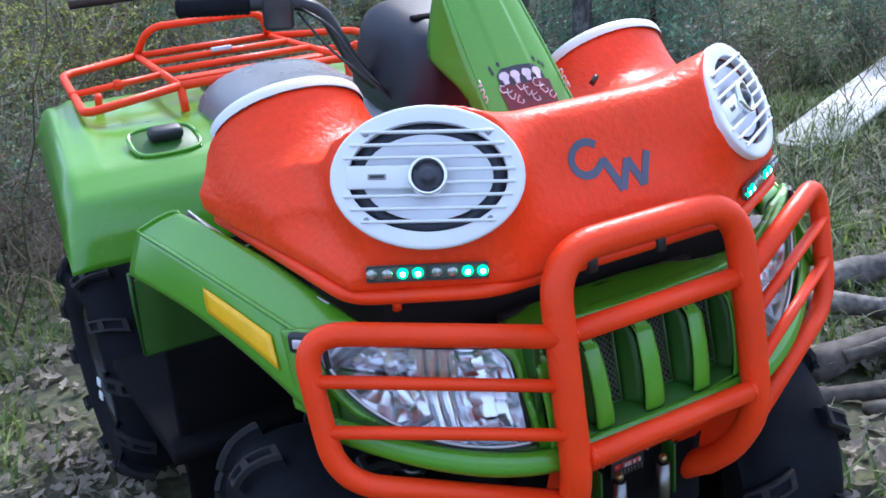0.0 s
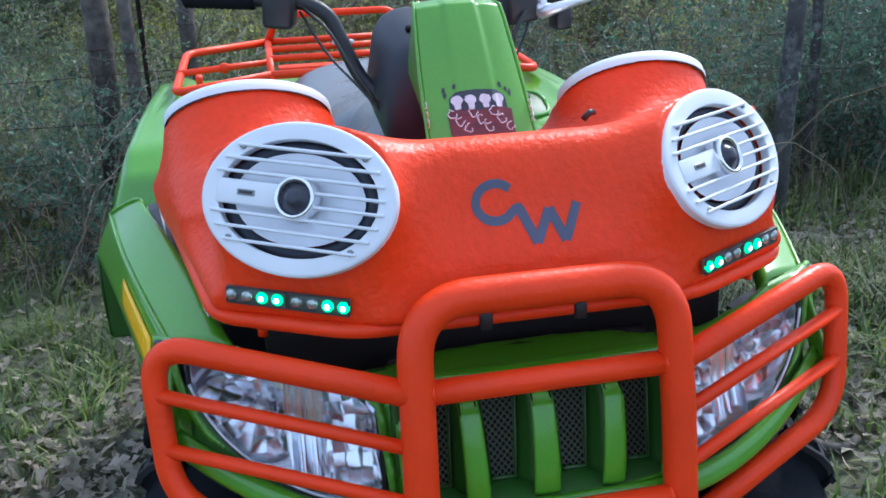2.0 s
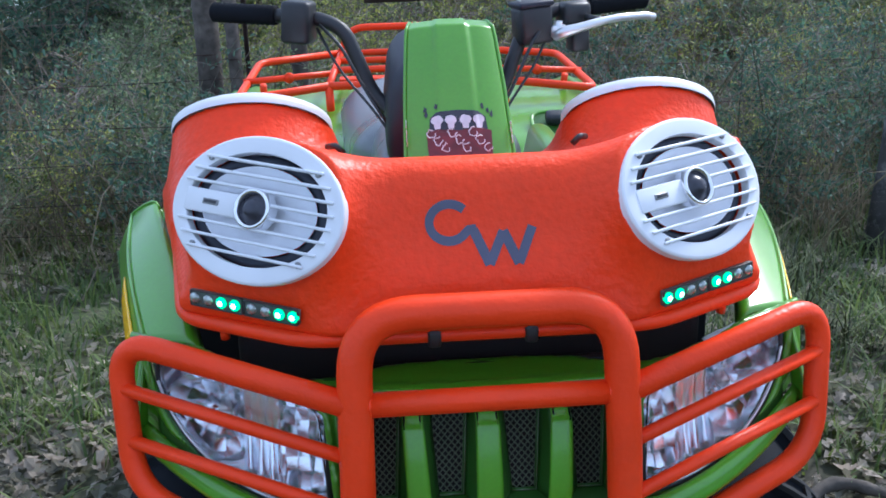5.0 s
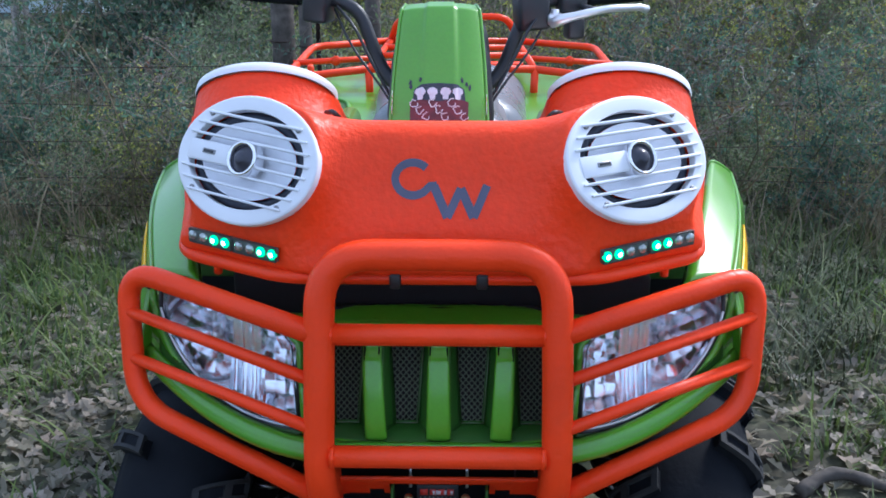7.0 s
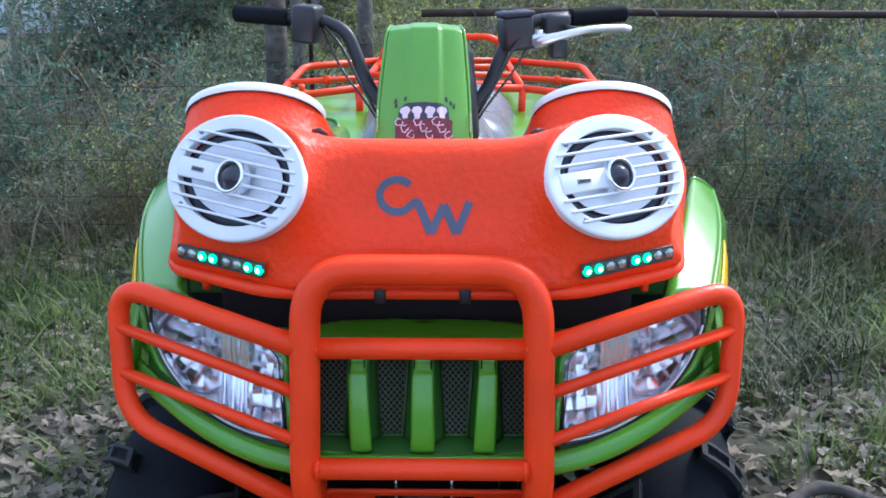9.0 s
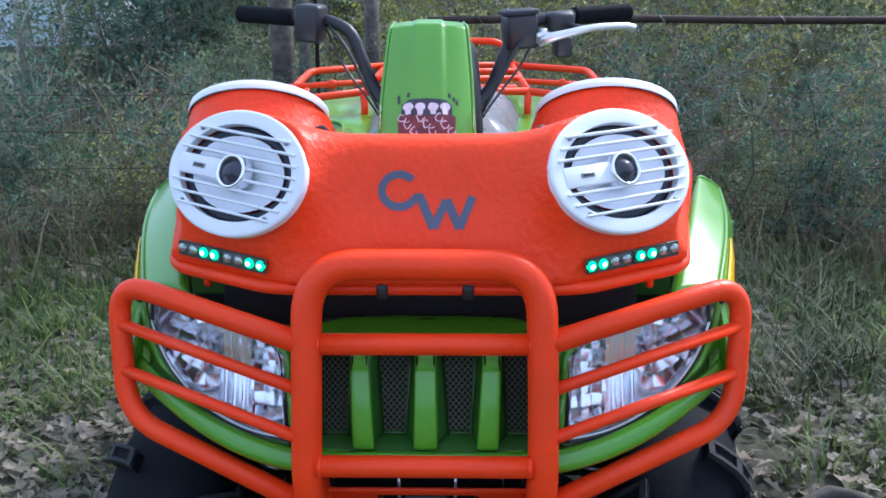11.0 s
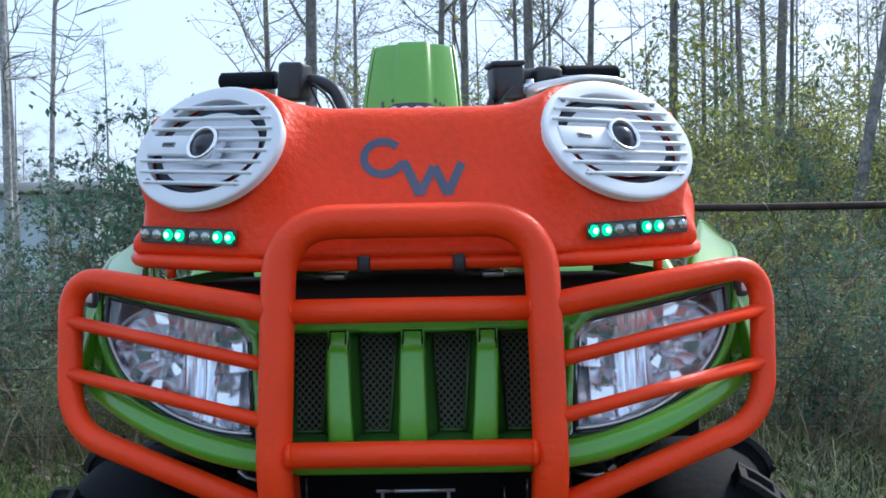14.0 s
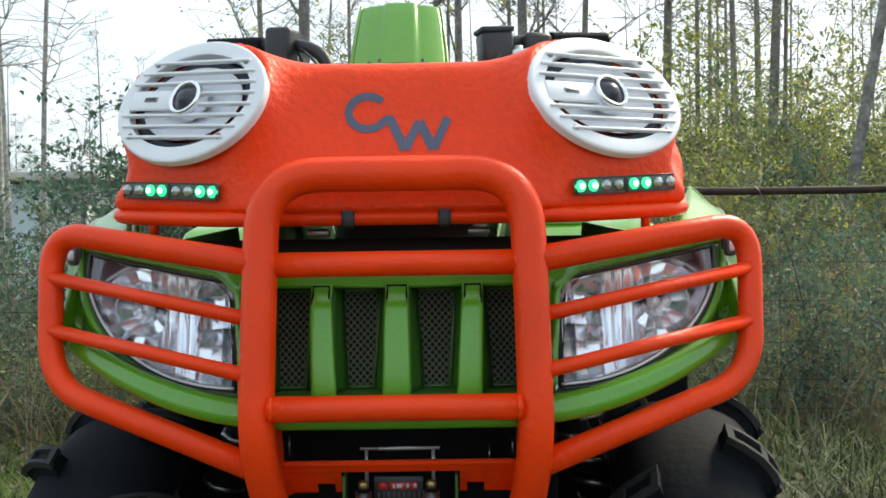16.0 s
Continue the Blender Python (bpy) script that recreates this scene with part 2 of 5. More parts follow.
def mirrored(shape):
    return [(-p[0], p[1], p[2]) for p in shape[0]], [tuple(reversed(f)) for f in shape[1]]


def mesh_of(name, shape, material, smooth=True):
    me = bpy.data.meshes.new(name)
    me.from_pydata([tuple(p) for p in shape[0]], [], [tuple(int(i) for i in f) for f in shape[1]])
    me.materials.append(material)
    me.polygons.foreach_set("use_smooth", [smooth] * len(me.polygons))
    me.update()
    return me


def part(name, shape, material, parent=None, label="", smooth=True):
    ob = new(name, shape if isinstance(shape, bpy.types.Mesh) else mesh_of(name, shape, material, smooth))
    if parent:
        ob.parent = parent
    return tagged(ob, label)


def box(cx, cy, cz, sx, sy, sz, bevel=0.0, seg=2, taper=1.0):
    bm = bmesh.new()
    bmesh.ops.create_cube(bm, size=1)
    for v in bm.verts:
        k = taper if v.co.z > 0 else 1.0
        v.co = Vector((v.co.x * sx * k, v.co.y * sy * k, v.co.z * sz))
    if bevel:
        bmesh.ops.bevel(bm, geom=bm.edges[:], offset=bevel, segments=seg, affect="EDGES", profile=0.5)
    bm.verts.index_update()
    shape = [(v.co.x + cx, v.co.y + cy, v.co.z + cz) for v in bm.verts], [tuple(v.index for v in f.verts) for f in bm.faces]
    bm.free()
    return shape


def rounded(path, rad, steps=6):
    """The corners of a polyline turned into arcs."""
    pts = [Vector(p) for p in path]
    out = [pts[0]]
    for a, b, c in zip(pts, pts[1:], pts[2:]):
        d1, d2 = (a - b), (c - b)
        cut = min(rad, d1.length * 0.48, d2.length * 0.48)
        p, q = b + d1.normalized() * cut, b + d2.normalized() * cut
        for i in range(steps + 1):
            s = i / steps
            out.append((1 - s) ** 2 * p + 2 * s * (1 - s) * b + s * s * q)
    return out + [pts[-1]]


def tube(path, r, seg=12, ends=True, radii=None):
    """A round bar along a path."""
    pts = [Vector(p) for p in path]
    up = Vector((0.13, 0.21, 0.97)).normalized()
    verts, faces = [], []
    t0 = (pts[1] - pts[0]).normalized()
    side = t0.cross(up).normalized()
    for i, p in enumerate(pts):
        t = ((pts[min(i + 1, len(pts) - 1)] - pts[max(i - 1, 0)])).normalized()
        side = (side - t * side.dot(t)).normalized()
        other = t.cross(side)
        rr = radii[i] if radii else r
        for k in range(seg):
            a = 2 * math.pi * k / seg
            verts.append(tuple(p + rr * (math.cos(a) * side + math.sin(a) * other)))
    for i in range(len(pts) - 1):
        for k in range(seg):
            a, b = i * seg + k, i * seg + (k + 1) % seg
            faces.append((a, b, b + seg, a + seg))
    if ends:
        faces.append(tuple(reversed(range(seg))))
        faces.append(tuple(range((len(pts) - 1) * seg, len(pts) * seg)))
    return verts, faces


def lathe(profile, seg=40, oval=1.0, closed=False):
    """Profile points (radius, height) turned about z; oval squeezes y."""
    verts, faces = [], []
    for r, z in profile:
        verts += [(r * math.cos(2 * math.pi * i / seg), r * oval * math.sin(2 * math.pi * i / seg), z) for i in range(seg)]
    n = len(profile)
    for k in range(n if closed else n - 1):
        for i in range(seg):
            j = (i + 1) % seg
            k2 = (k + 1) % n
            faces.append((k * seg + i, k * seg + j, k2 * seg + j, k2 * seg + i))
    return verts, faces


def sheet(fn, nu, nv, thick=0.0):
    """A grid of fn(u, v), u and v from 0 to 1; with thick, a closed shell."""
    g = np.array([[fn(i / nu, j / nv) for j in range(nv + 1)] for i in range(nu + 1)], float)
    if not thick:
        idx = lambda i, j: i * (nv + 1) + j  # noqa: E731
        return g.reshape(-1, 3).tolist(), [(idx(i, j), idx(i + 1, j), idx(i + 1, j + 1), idx(i, j + 1)) for i in range(nu) for j in range(nv)]
    nor = np.cross(np.gradient(g, axis=0), np.gradient(g, axis=1))
    nor /= np.linalg.norm(nor, axis=2, keepdims=True) + 1e-12
    low = g - nor * thick
    n = (nu + 1) * (nv + 1)
    verts = np.concatenate([g.reshape(-1, 3), low.reshape(-1, 3)]).tolist()
    idx = lambda i, j: i * (nv + 1) + j  # noqa: E731
    faces = []
    for i in range(nu):
        for j in range(nv):
            q = (idx(i, j), idx(i + 1, j), idx(i + 1, j + 1), idx(i, j + 1))
            faces += [q, tuple(n + k for k in reversed(q))]
    rim = [idx(i, 0) for i in range(nu)] + [idx(nu, j) for j in range(nv)] + [idx(i, nv) for i in range(nu, 0, -1)] + [idx(0, j) for j in range(nv, 0, -1)]
    for a, b in zip(rim, rim[1:] + rim[:1]):
        faces.append((b, a, n + a, n + b))
    return verts, faces


def implicit(fn, lo, hi, h):
    """The surface fn = 0 (inside below 0) as a smooth quad mesh: one point a cell, drawn onto the surface."""
    ax = [np.arange(a, b + h, h) for a, b in zip(lo, hi)]
    v = fn(*np.meshgrid(*ax, indexing="ij"))
    ins = v < 0
    shape = np.array(v.shape) - 1
    total, count = np.zeros((*shape, 3)), np.zeros(shape)
    for axis in range(3):
        for a in (0, 1):
            for b in (0, 1):
                o = [(axis + 1) % 3, (axis + 2) % 3]
                s0 = [slice(0, -1)] * 3
                s1 = [slice(0, -1)] * 3
                for d, k in zip(o, (a, b)):
                    s0[d] = s1[d] = slice(k, v.shape[d] - 1 + k)
                s1[axis] = slice(1, None)
                v0, v1 = v[tuple(s0)], v[tuple(s1)]
                cross = (v0 < 0) != (v1 < 0)
                t = np.where(cross, v0 / np.where(cross, v0 - v1, 1), 0)
                place = np.zeros((*shape, 3))
                place[..., axis], place[..., o[0]], place[..., o[1]] = t, a, b
                total += place * cross[..., None]
                count += cross
    live = count > 0
    idx = -np.ones(shape, int)
    idx[live] = np.arange(live.sum())
    cell = np.argwhere(live)
    p = (cell + total[live] / count[live][:, None]) * h + np.array(lo)
    for _ in range(2):
        f = fn(*p.T)
        g = np.stack([(fn(*(p + e).T) - f) / 1e-4 for e in np.eye(3) * 1e-4], 1)
        p = p - np.clip(f / ((g * g).sum(1) + 1e-9), -h, h)[:, None] * g * 0.8
    faces = []
    for axis in range(3):
        b, c = (axis + 1) % 3, (axis + 2) % 3
        s0, s1 = [slice(None)] * 3, [slice(None)] * 3
        s0[axis], s1[axis] = slice(0, -1), slice(1, None)
        flip = ins[tuple(s0)] != ins[tuple(s1)]
        e = np.argwhere(flip)
        e = e[(e[:, b] > 0) & (e[:, c] > 0) & (e[:, b] < shape[b]) & (e[:, c] < shape[c])]
        eb, ec = np.eye(3, dtype=int)[b], np.eye(3, dtype=int)[c]
        q = np.stack([idx[tuple((e - x).T)] for x in (eb + ec, ec, 0 * eb, eb)], 1)
        inside = ins[tuple(e.T)]
        q[~inside] = q[~inside][:, ::-1]
        faces += q.tolist()
    return p.tolist(), faces


def blend(a, b, k):
    t = np.clip(0.5 + 0.5 * (b - a) / k, 0, 1)
    return b * (1 - t) + a * t - k * t * (1 - t)


def blend_in(a, b, k):
    return -blend(-a, -b, k)


def frame_at(centre, u, v, n):
    """The pose whose axes are u, v and n."""
    return Matrix(((u[0], v[0], n[0], centre[0]), (u[1], v[1], n[1], centre[1]), (u[2], v[2], n[2], centre[2]), (0, 0, 0, 1)))


# ---- the quad bike; its nose looks to -y ----
GROUND = -0.06
bike = tagged(new("quad_bike"), "green and orange quad bike with white speakers, parked on leaf litter", "quad bike")
bike.location = (0, 0, GROUND)
LIFT = Matrix.Translation((0, 0, -GROUND))


def bike_part(name, shape, material, parent=None, label="", smooth=True):
    if not isinstance(shape, bpy.types.Mesh) and parent is None:
        shape = moved(shape, LIFT)
    return part(name, shape, material, parent or bike, label, smooth)


def sub(name, shape, material, parent, label="", smooth=True):
    return part(name, moved(shape, LIFT), material, parent, label, smooth)


# Speaker faces by side: centre and axes (u runs inwards, v up, n out of the face). The console sits a little askew.
def speaker_axes(centre, u, v):
    u = Vector(u).normalized()
    n = u.cross(Vector(v)).normalized()
    n = n if n.y < 0 else -n
    v = n.cross(u).normalized()
    return Vector(centre), u, v if v.z > 0 else -v, n


SPEAKERS = {-1: speaker_axes((-0.2815, 0.1115, 1.040), (0.866, -0.497, -0.062), (0.263, 0.345, 0.900)),
            1: speaker_axes((0.2875, 0.1240, 1.041), (-0.848, -0.527, -0.012), (-0.261, 0.380, 0.886))}
REARS = {-1: Vector((-0.318, 0.496, 1.067)), 1: Vector((0.309, 0.496, 1.069))}
REAR_N = Vector((0.0, 0.70, 0.714)).normalized()
REAR_V = Vector((0.0, -0.714, 0.70)).normalized()
SPK_A, SPK_B = 0.1275, 0.0950


def console_field(x, y, z):
    signed, x = x, np.abs(x)
    front = -(y - 0.060) * 0.966 + (z - 0.885) * 0.258
    bottom = 0.888 + 0.12 * (y - 0.10) - z
    chamfer = (x - 0.235) * 0.427 - (y - 0.070) * 0.904
    side = (x - 0.378) * 0.962 - (y - 0.135) * 0.262
    side_low = (x - 0.395) * 0.981 - (y - 0.135) * 0.194
    bow = 0.10 * x * x
    mid = blend_in(front - bow, z - (1.100 - 0.42 * (y - 0.135)), 0.060)
    mid = np.maximum(np.maximum(mid, x - 0.36), y - 0.31)
    low = blend_in(np.maximum(front, y - 0.525), z - (0.985 + 0.02 * y), 0.05)
    low = blend_in(low, side_low + 0.85 * np.clip(z - 0.908 - 0.155 * (y - 0.13), 0, None), 0.02)
    shell = blend(mid, low, 0.03)

    def oval(x, c, u, v, n, a, b, near, far, flare):
        dx, dy, dz = x - c[0], y - c[1], z - c[2]
        pu, pv, pn = (dx * w[0] + dy * w[1] + dz * w[2] for w in (u, v, n))
        k = 1 - flare * np.clip(-pn, 0, 0.1)
        r = (np.sqrt((pu / (a * k)) ** 2 + (pv / (b * k)) ** 2 + 1e-9) - 1) * b
        return np.maximum(np.maximum(r, pn - near), far - pn)

    f = shell
    for s_ in (-1, 1):
        c, u, v, n = SPEAKERS[s_]
        f = blend(f, np.where(signed * s_ > -0.02, oval(signed, c, u, v, n, 0.1215, 0.0900, -0.0055, -0.26, 0.5), 1.0), 0.060)
    for s_ in (-1, 1):
        f = blend(f, np.where(signed * s_ > -0.02, oval(signed, REARS[s_], (1, 0, 0), REAR_V, REAR_N, 0.123, 0.088, -0.008, -0.17, 1.4), 1.0), 0.105)
    for s_ in (-1, 1):
        c, u, v, n = SPEAKERS[s_]
        for c, u, v, n, cap, a_, b_, floor in ((c, u, v, n, -0.0055, 0.108, 0.078, -0.060), (REARS[s_], (1, 0, 0), REAR_V, REAR_N, -0.008, 0.100, 0.072, -0.022)):
            dx, dy, dz = signed - c[0], y - c[1], z - c[2]
            pu, pv, pn = (dx * w[0] + dy * w[1] + dz * w[2] for w in (u, v, n))
            near = np.sqrt(dx ** 2 + dy ** 2 + dz ** 2) - 0.138
            f = np.maximum(f, np.minimum(pn - cap, -near))
            hole = np.maximum((np.sqrt((pu / a_) ** 2 + (pv / b_) ** 2 + 1e-9) - 1) * b_, floor - pn)
            f = np.maximum(f, -hole)
    f = blend_in(f, np.maximum(chamfer, np.minimum(side, side_low)), 0.012)
    return blend_in(f, bottom, 0.010)


console = bike_part("speaker_console", implicit(console_field, (-0.53, 0.0, 0.85), (0.53, 0.66, 1.18), 0.0065), ORANGE,
                    label="orange textured speaker console moulding")


def front_of_console(x, z):
    """The console's front face at x, z, by bisection."""
    a, b = -0.05, 0.25
    for _ in range(30):
        m = (a + b) / 2
        if float(console_field(np.array(x), np.array(m), np.array(z))) > 0:
            a = m
        else:
            b = m
    return a


# Emblem: an open ring stroke and a zigzag stroke laid on the console's face.
def ribbon(path, widths, lift=0.0012):
    top, faces = [], []
    for i, (px, pz) in enumerate(path):
        ax, az = path[max(i - 1, 0)]
        bx, bz = path[min(i + 1, len(path) - 1)]
        d = Vector((bx - ax, 0, bz - az)).normalized()
        s = Vector((-d.z, 0, d.x)) * widths[i] / 2
        for sign in (1, -1):
            qx, qz = px + sign * s.x, pz + sign * s.z
            y = front_of_console(qx, qz)
            top += [(qx, y - lift, qz), (qx, y + 0.002, qz)]
    for i in range(len(path) - 1):
        k = i * 4
        faces += [(k, k + 2, k + 6, k + 4), (k, k + 4, k + 5, k + 1), (k + 2, k + 3, k + 7, k + 6)]
    m = 4 * (len(path) - 1)
    return top, faces + [(0, 1, 3, 2), (m, m + 2, m + 3, m + 1)]


ring_c = [(-0.038 + 0.0255 * math.cos(radians(a)), 1.017 + 0.0225 * math.sin(radians(a))) for a in range(42, 322, 14)]
ring_c += [(-0.013, 1.0075), (-0.004, 1.008)]
sub("emblem_ring", ribbon(ring_c, [0.011] * len(ring_c)), EMBLEM, console, "slate blue curved emblem stroke", False)
zig = [(-0.008, 1.0075), (0.0115, 0.9655), (0.0305, 1.004), (0.0490, 0.9655), (0.0680, 1.0085)]
for i in range(4):
    (ax, az), (bx, bz) = zig[i], zig[i + 1]
    line = [(ax + (bx - ax) * s / 6, az + (bz - az) * s / 6) for s in range(7)]
    sub("emblem_stroke", ribbon(line, [0.0125 if i % 2 == 0 else 0.0115] * 7, 0.0012 + 0.0003 * (i % 2)), EMBLEM, console, "slate blue emblem stroke", False)


# ---- front speakers ----
def speaker_parts(side):
    """White oval grille on the pod: the frame, its slats, cone, surround, tweeter, badge and screws."""
    centre, u, v, n = SPEAKERS[side]
    across = -u if side > 0 else u
    m = LIFT @ frame_at(centre, across, v, n)
    if m.to_3x3().determinant() < 0:
        m = LIFT @ frame_at(centre, across, -v, n)
    A, B = SPK_A, SPK_B
    ia, ib = 0.1045, 0.0725
    prof = [(1, 0, -0.012), (1, 0, -0.0020), (1, -0.0012, -0.0004), (1, -0.0035, 0.0006), (1, -0.0060, 0.0009), (0, 0.0040, 0.0014), (0, 0.0008, 0.0010), (0, 0, -0.0005), (0, 0, -0.012)]
    seg = 56
    verts, faces = [], []
    for outer, d, h in prof:
        ra, rb = (A + d, B + d) if outer else (ia + d, ib + d)
        verts += [(ra * math.cos(2 * math.pi * i / seg), rb * math.sin(2 * math.pi * i / seg), h) for i in range(seg)]
    for k in range(len(prof)):
        for i in range(seg):
            j, k2 = (i + 1) % seg, (k + 1) % len(prof)
            faces.append((k * seg + i, k * seg + j, k2 * seg + j, k2 * seg + i))
    frame_ob = part("speaker_frame", moved((verts, faces), m), WHITE, bike, "white oval speaker grille with horizontal slats")
    frame_ob.data.set_sharp_from_angle(angle=radians(14))
    # the solid band from the rim to the tweeter on one side
    band = box(-0.064, 0.0, -0.0005, 0.085, 0.031, 0.006, 0.0025)
    part("badge_band", moved(band, m), WHITE, frame_ob)
    for k in (-4, -3, -2, -1, 1, 2, 3, 4):
        yy = math.copysign(0.0168 * abs(k) - 0.0084, k)
        half = A * math.sqrt(max(0.0, 1 - (yy / B) ** 2)) - 0.013
        x0 = -half if abs(k) > 1 else 0.018
        bar = box((x0 + half) / 2, yy, 0.0012, half - x0, 0.0040, 0.0075, 0.0013)
        part("slat", moved(bar, m), WHITE, frame_ob)
    cone = lathe([(0.0860, -0.009), (0.062, -0.013), (0.03, -0.022), (0.0, -0.024)], 48, 0.665)
    part("speaker_cone", moved(cone, m), CONE, frame_ob, "white speaker cone")
    back = lathe([(0.1075, -0.020), (0.102, -0.015), (0.096, -0.011), (0.090, -0.011), (0.083, -0.015)], 48, 0.70)
    part("surround", moved(back, m), FOAM, frame_ob, "dark foam surround")
    rim_ = lathe([(0.0262, -0.012), (0.0262, 0.006), (0.0250, 0.009), (0.0225, 0.0095), (0.0200, 0.006), (0.0200, -0.002)], 40)
    part("tweeter_ring", moved(rim_, m @ Matrix.Translation((0, 0, 0.001))), CHROME, frame_ob, "chrome tweeter ring")
    dome = lathe([(0.0200, 0.003), (0.018, 0.006), (0.012, 0.009), (0.010, 0.012), (0.006, 0.014), (0.0, 0.0145)], 32)
    part("tweeter_dome", moved(dome, m), DOME, frame_ob, "dark tweeter dome")
    badge = box(-0.066, 0.0, 0.0030, 0.024, 0.0075, 0.002, 0.0009)
    part("badge", moved(badge, m), STEEL, frame_ob, "small silver badge with a dark centre")
    part("badge_inlay", moved(box(-0.066, 0, 0.0041, 0.019, 0.0040, 0.001, 0.0003), m), BLACK, frame_ob)
    for sx in (-1, 1):
        for sy in (-1, 1):
            screw = lathe([(0.0042, 0.001), (0.0042, 0.0034), (0.0020, 0.0042), (0.0, 0.0030)], 12)
            part("screw", moved(screw, m @ Matrix.Translation((sx * 0.0800, sy * 0.0570, 0))), STEEL, frame_ob, "small steel screw")


speaker_parts(-1)
speaker_parts(1)
for s in (-1, 1):
    m = LIFT @ frame_at(REARS[s], (1, 0, 0), REAR_V, REAR_N)
    ring = lathe([(0.126, -0.012), (0.1275, -0.006), (0.1265, 0.004), (0.121, 0.008), (0.098, 0.006), (0.092, -0.006)], 56, 0.735)
    r_ob = part("rear_speaker_ring", moved(ring, m), WHITE, bike, "white rim of a rear-facing speaker")
    part("rear_cone", moved(lathe([(0.096, -0.002), (0.06, -0.012), (0.0, -0.018)], 40, 0.735), m), CONE, r_ob)
    wire = tube(rounded([(s * 0.196, 0.372, 1.060), (s * 0.182, 0.350, 1.066), (s * 0.172, 0.352, 1.054)], 0.008), 0.0048, 8)
    bike_part("speaker_wire", wire, BLACK, label="short black wire stub on the console")


# ---- diode light bars under the speakers ----
def light_bar(s):
    a, b = Vector((s * 0.2290, 0.0630, 0.9125)), Vector((s * 0.3730, 0.1365, 0.9215))
    x = (b - a).normalized() if s > 0 else (a - b).normalized()
    n = Vector((0, 0, 1)).cross(x).normalized() * -1
    n = n if n.y < 0 else -n
    up = n.cross(x).normalized()
    up = up if up.z > 0 else -up
    m = LIFT @ frame_at((a + b) / 2 + n * 0.0035, x, up, x.cross(up))
    out = 1 if x.cross(up).dot(n) > 0 else -1
    length = (b - a).length
    bar = part("light_bar", moved(box(0, 0, 0, length, 0.0215, 0.007, 0.002), m), LED_BODY, bike, "slim diode light bar with green diodes partly lit")
    for k in (-1, 1):
        w_, h_, c_ = length / 2 - 0.003, 0.0205, k * length / 4
        for bx, by, sx_, sy_ in ((c_, h_ / 2, w_, 0.0022), (c_, -h_ / 2, w_, 0.0022), (c_ - w_ / 2, 0, 0.0022, h_), (c_ + w_ / 2, 0, 0.0022, h_)):
            part("module_rim", moved(box(bx, by, out * 0.0036, sx_, sy_, 0.003, 0.0006), m), LED_RIM, bar)
    for i in range(8):
        px = -length / 2 + length * (i + 0.5 + (0.12 if i > 3 else -0.12)) / 8
        lit = (i % 4 in (2, 3)) if s < 0 else (i % 4 in (0, 1))
        d = lathe([(0.0078, 0.0), (0.0076, 0.0030), (0.005, 0.0050), (0.0, 0.0056)], 16)
        rot = m @ Matrix.Translation((px, 0, out * 0.0025)) @ pose(0, 0, 0, 0 if out > 0 else 180)
        part("diode", moved(d, rot), LED_ON if lit else LED_OFF, bar, "glowing green diode" if lit else "unlit diode")
        if lit:
            part("diode_core", moved(lathe([(0.0040, 0.0054), (0.0030, 0.0066), (0.0, 0.0070)], 12), rot), LED_CORE, bar, "bright diode core")


light_bar(-1)
light_bar(1)

# ---- front rack rail under the console ----
RAIL = rounded([(-0.452, 0.50, 0.928), (-0.392, 0.152, 0.885), (-0.225, 0.066, 0.877), (0.225, 0.066, 0.877), (0.392, 0.152, 0.885), (0.452, 0.50, 0.928)], 0.035)
rail = bike_part("front_rack_rail", tube(RAIL, 0.0105), ORANGE_TUBE, label="orange tube rail under the console")
for x in (-0.063, 0.062):
    sub("clamp", box(x, 0.064, 0.875, 0.017, 0.026, 0.0235, 0.004), BLACK, rail, "black rubber clamp")
for x in (-0.336, 0.336):
    sub("rail_foot", tube([(x, 0.128, 0.88), (x, 0.131, 0.860)], 0.0065), ORANGE_TUBE, rail)
    sub("rail_bracket", box(x * 0.32, 0.110, 0.858, 0.030, 0.02, 0.010, 0.003), STEEL, rail, "small silver bracket")

def lerp2(p, q, k):
    return (p[0] + (q[0] - p[0]) * k, p[1] + (q[1] - p[1]) * k)


# ---- bull bar ----
def lean(z):
    return float(np.interp(z, [0.43, 0.50, 0.58, 0.644, 0.818, 0.934], [0.13, 0.02, -0.035, -0.042, -0.004, 0.011]))


HOOP = [(-0.120, lean(0.43), 0.43), (-0.160, lean(0.50), 0.50), (-0.170, lean(0.60), 0.60), (-0.168, lean(0.75), 0.75), (-0.164, lean(0.934), 0.930)]
hoop_path = [Vector(p) for p in HOOP]
full = hoop_path + [Vector((-p.x, p.y, p.z)) for p in reversed(hoop_path)]
bar_path = rounded([full[0], full[1], full[2], full[3]], 0.05)[:-1] + rounded([full[3], full[4], full[5], full[6]], 0.075, 10)[1:-1] + rounded([full[6], full[7], full[8], full[9]], 0.05)
bumper = bike_part("bull_bar", tube(bar_path, 0.0222, 18), ORANGE_TUBE, label="orange tubular front bull bar")
sub("crossbar", tube([(-0.153, -0.006, 0.818), (0.153, -0.006, 0.818)], 0.0158, 16), ORANGE_TUBE, bumper)
for z, y in ((0.818, -0.006), (0.645, -0.040)):
    for e in (-1, 1):
        sub("weld_bead", tube([(e * 0.1485, y + 0.0150 * math.cos(a), z + 0.0150 * math.sin(a)) for a in np.linspace(math.pi * 0.5, math.pi * 1.5, 12)], 0.0020, 6, True, [0.0016 + 0.0007 * ((i * 7) % 3) for i in range(12)]), ORANGE_TUBE, bumper)
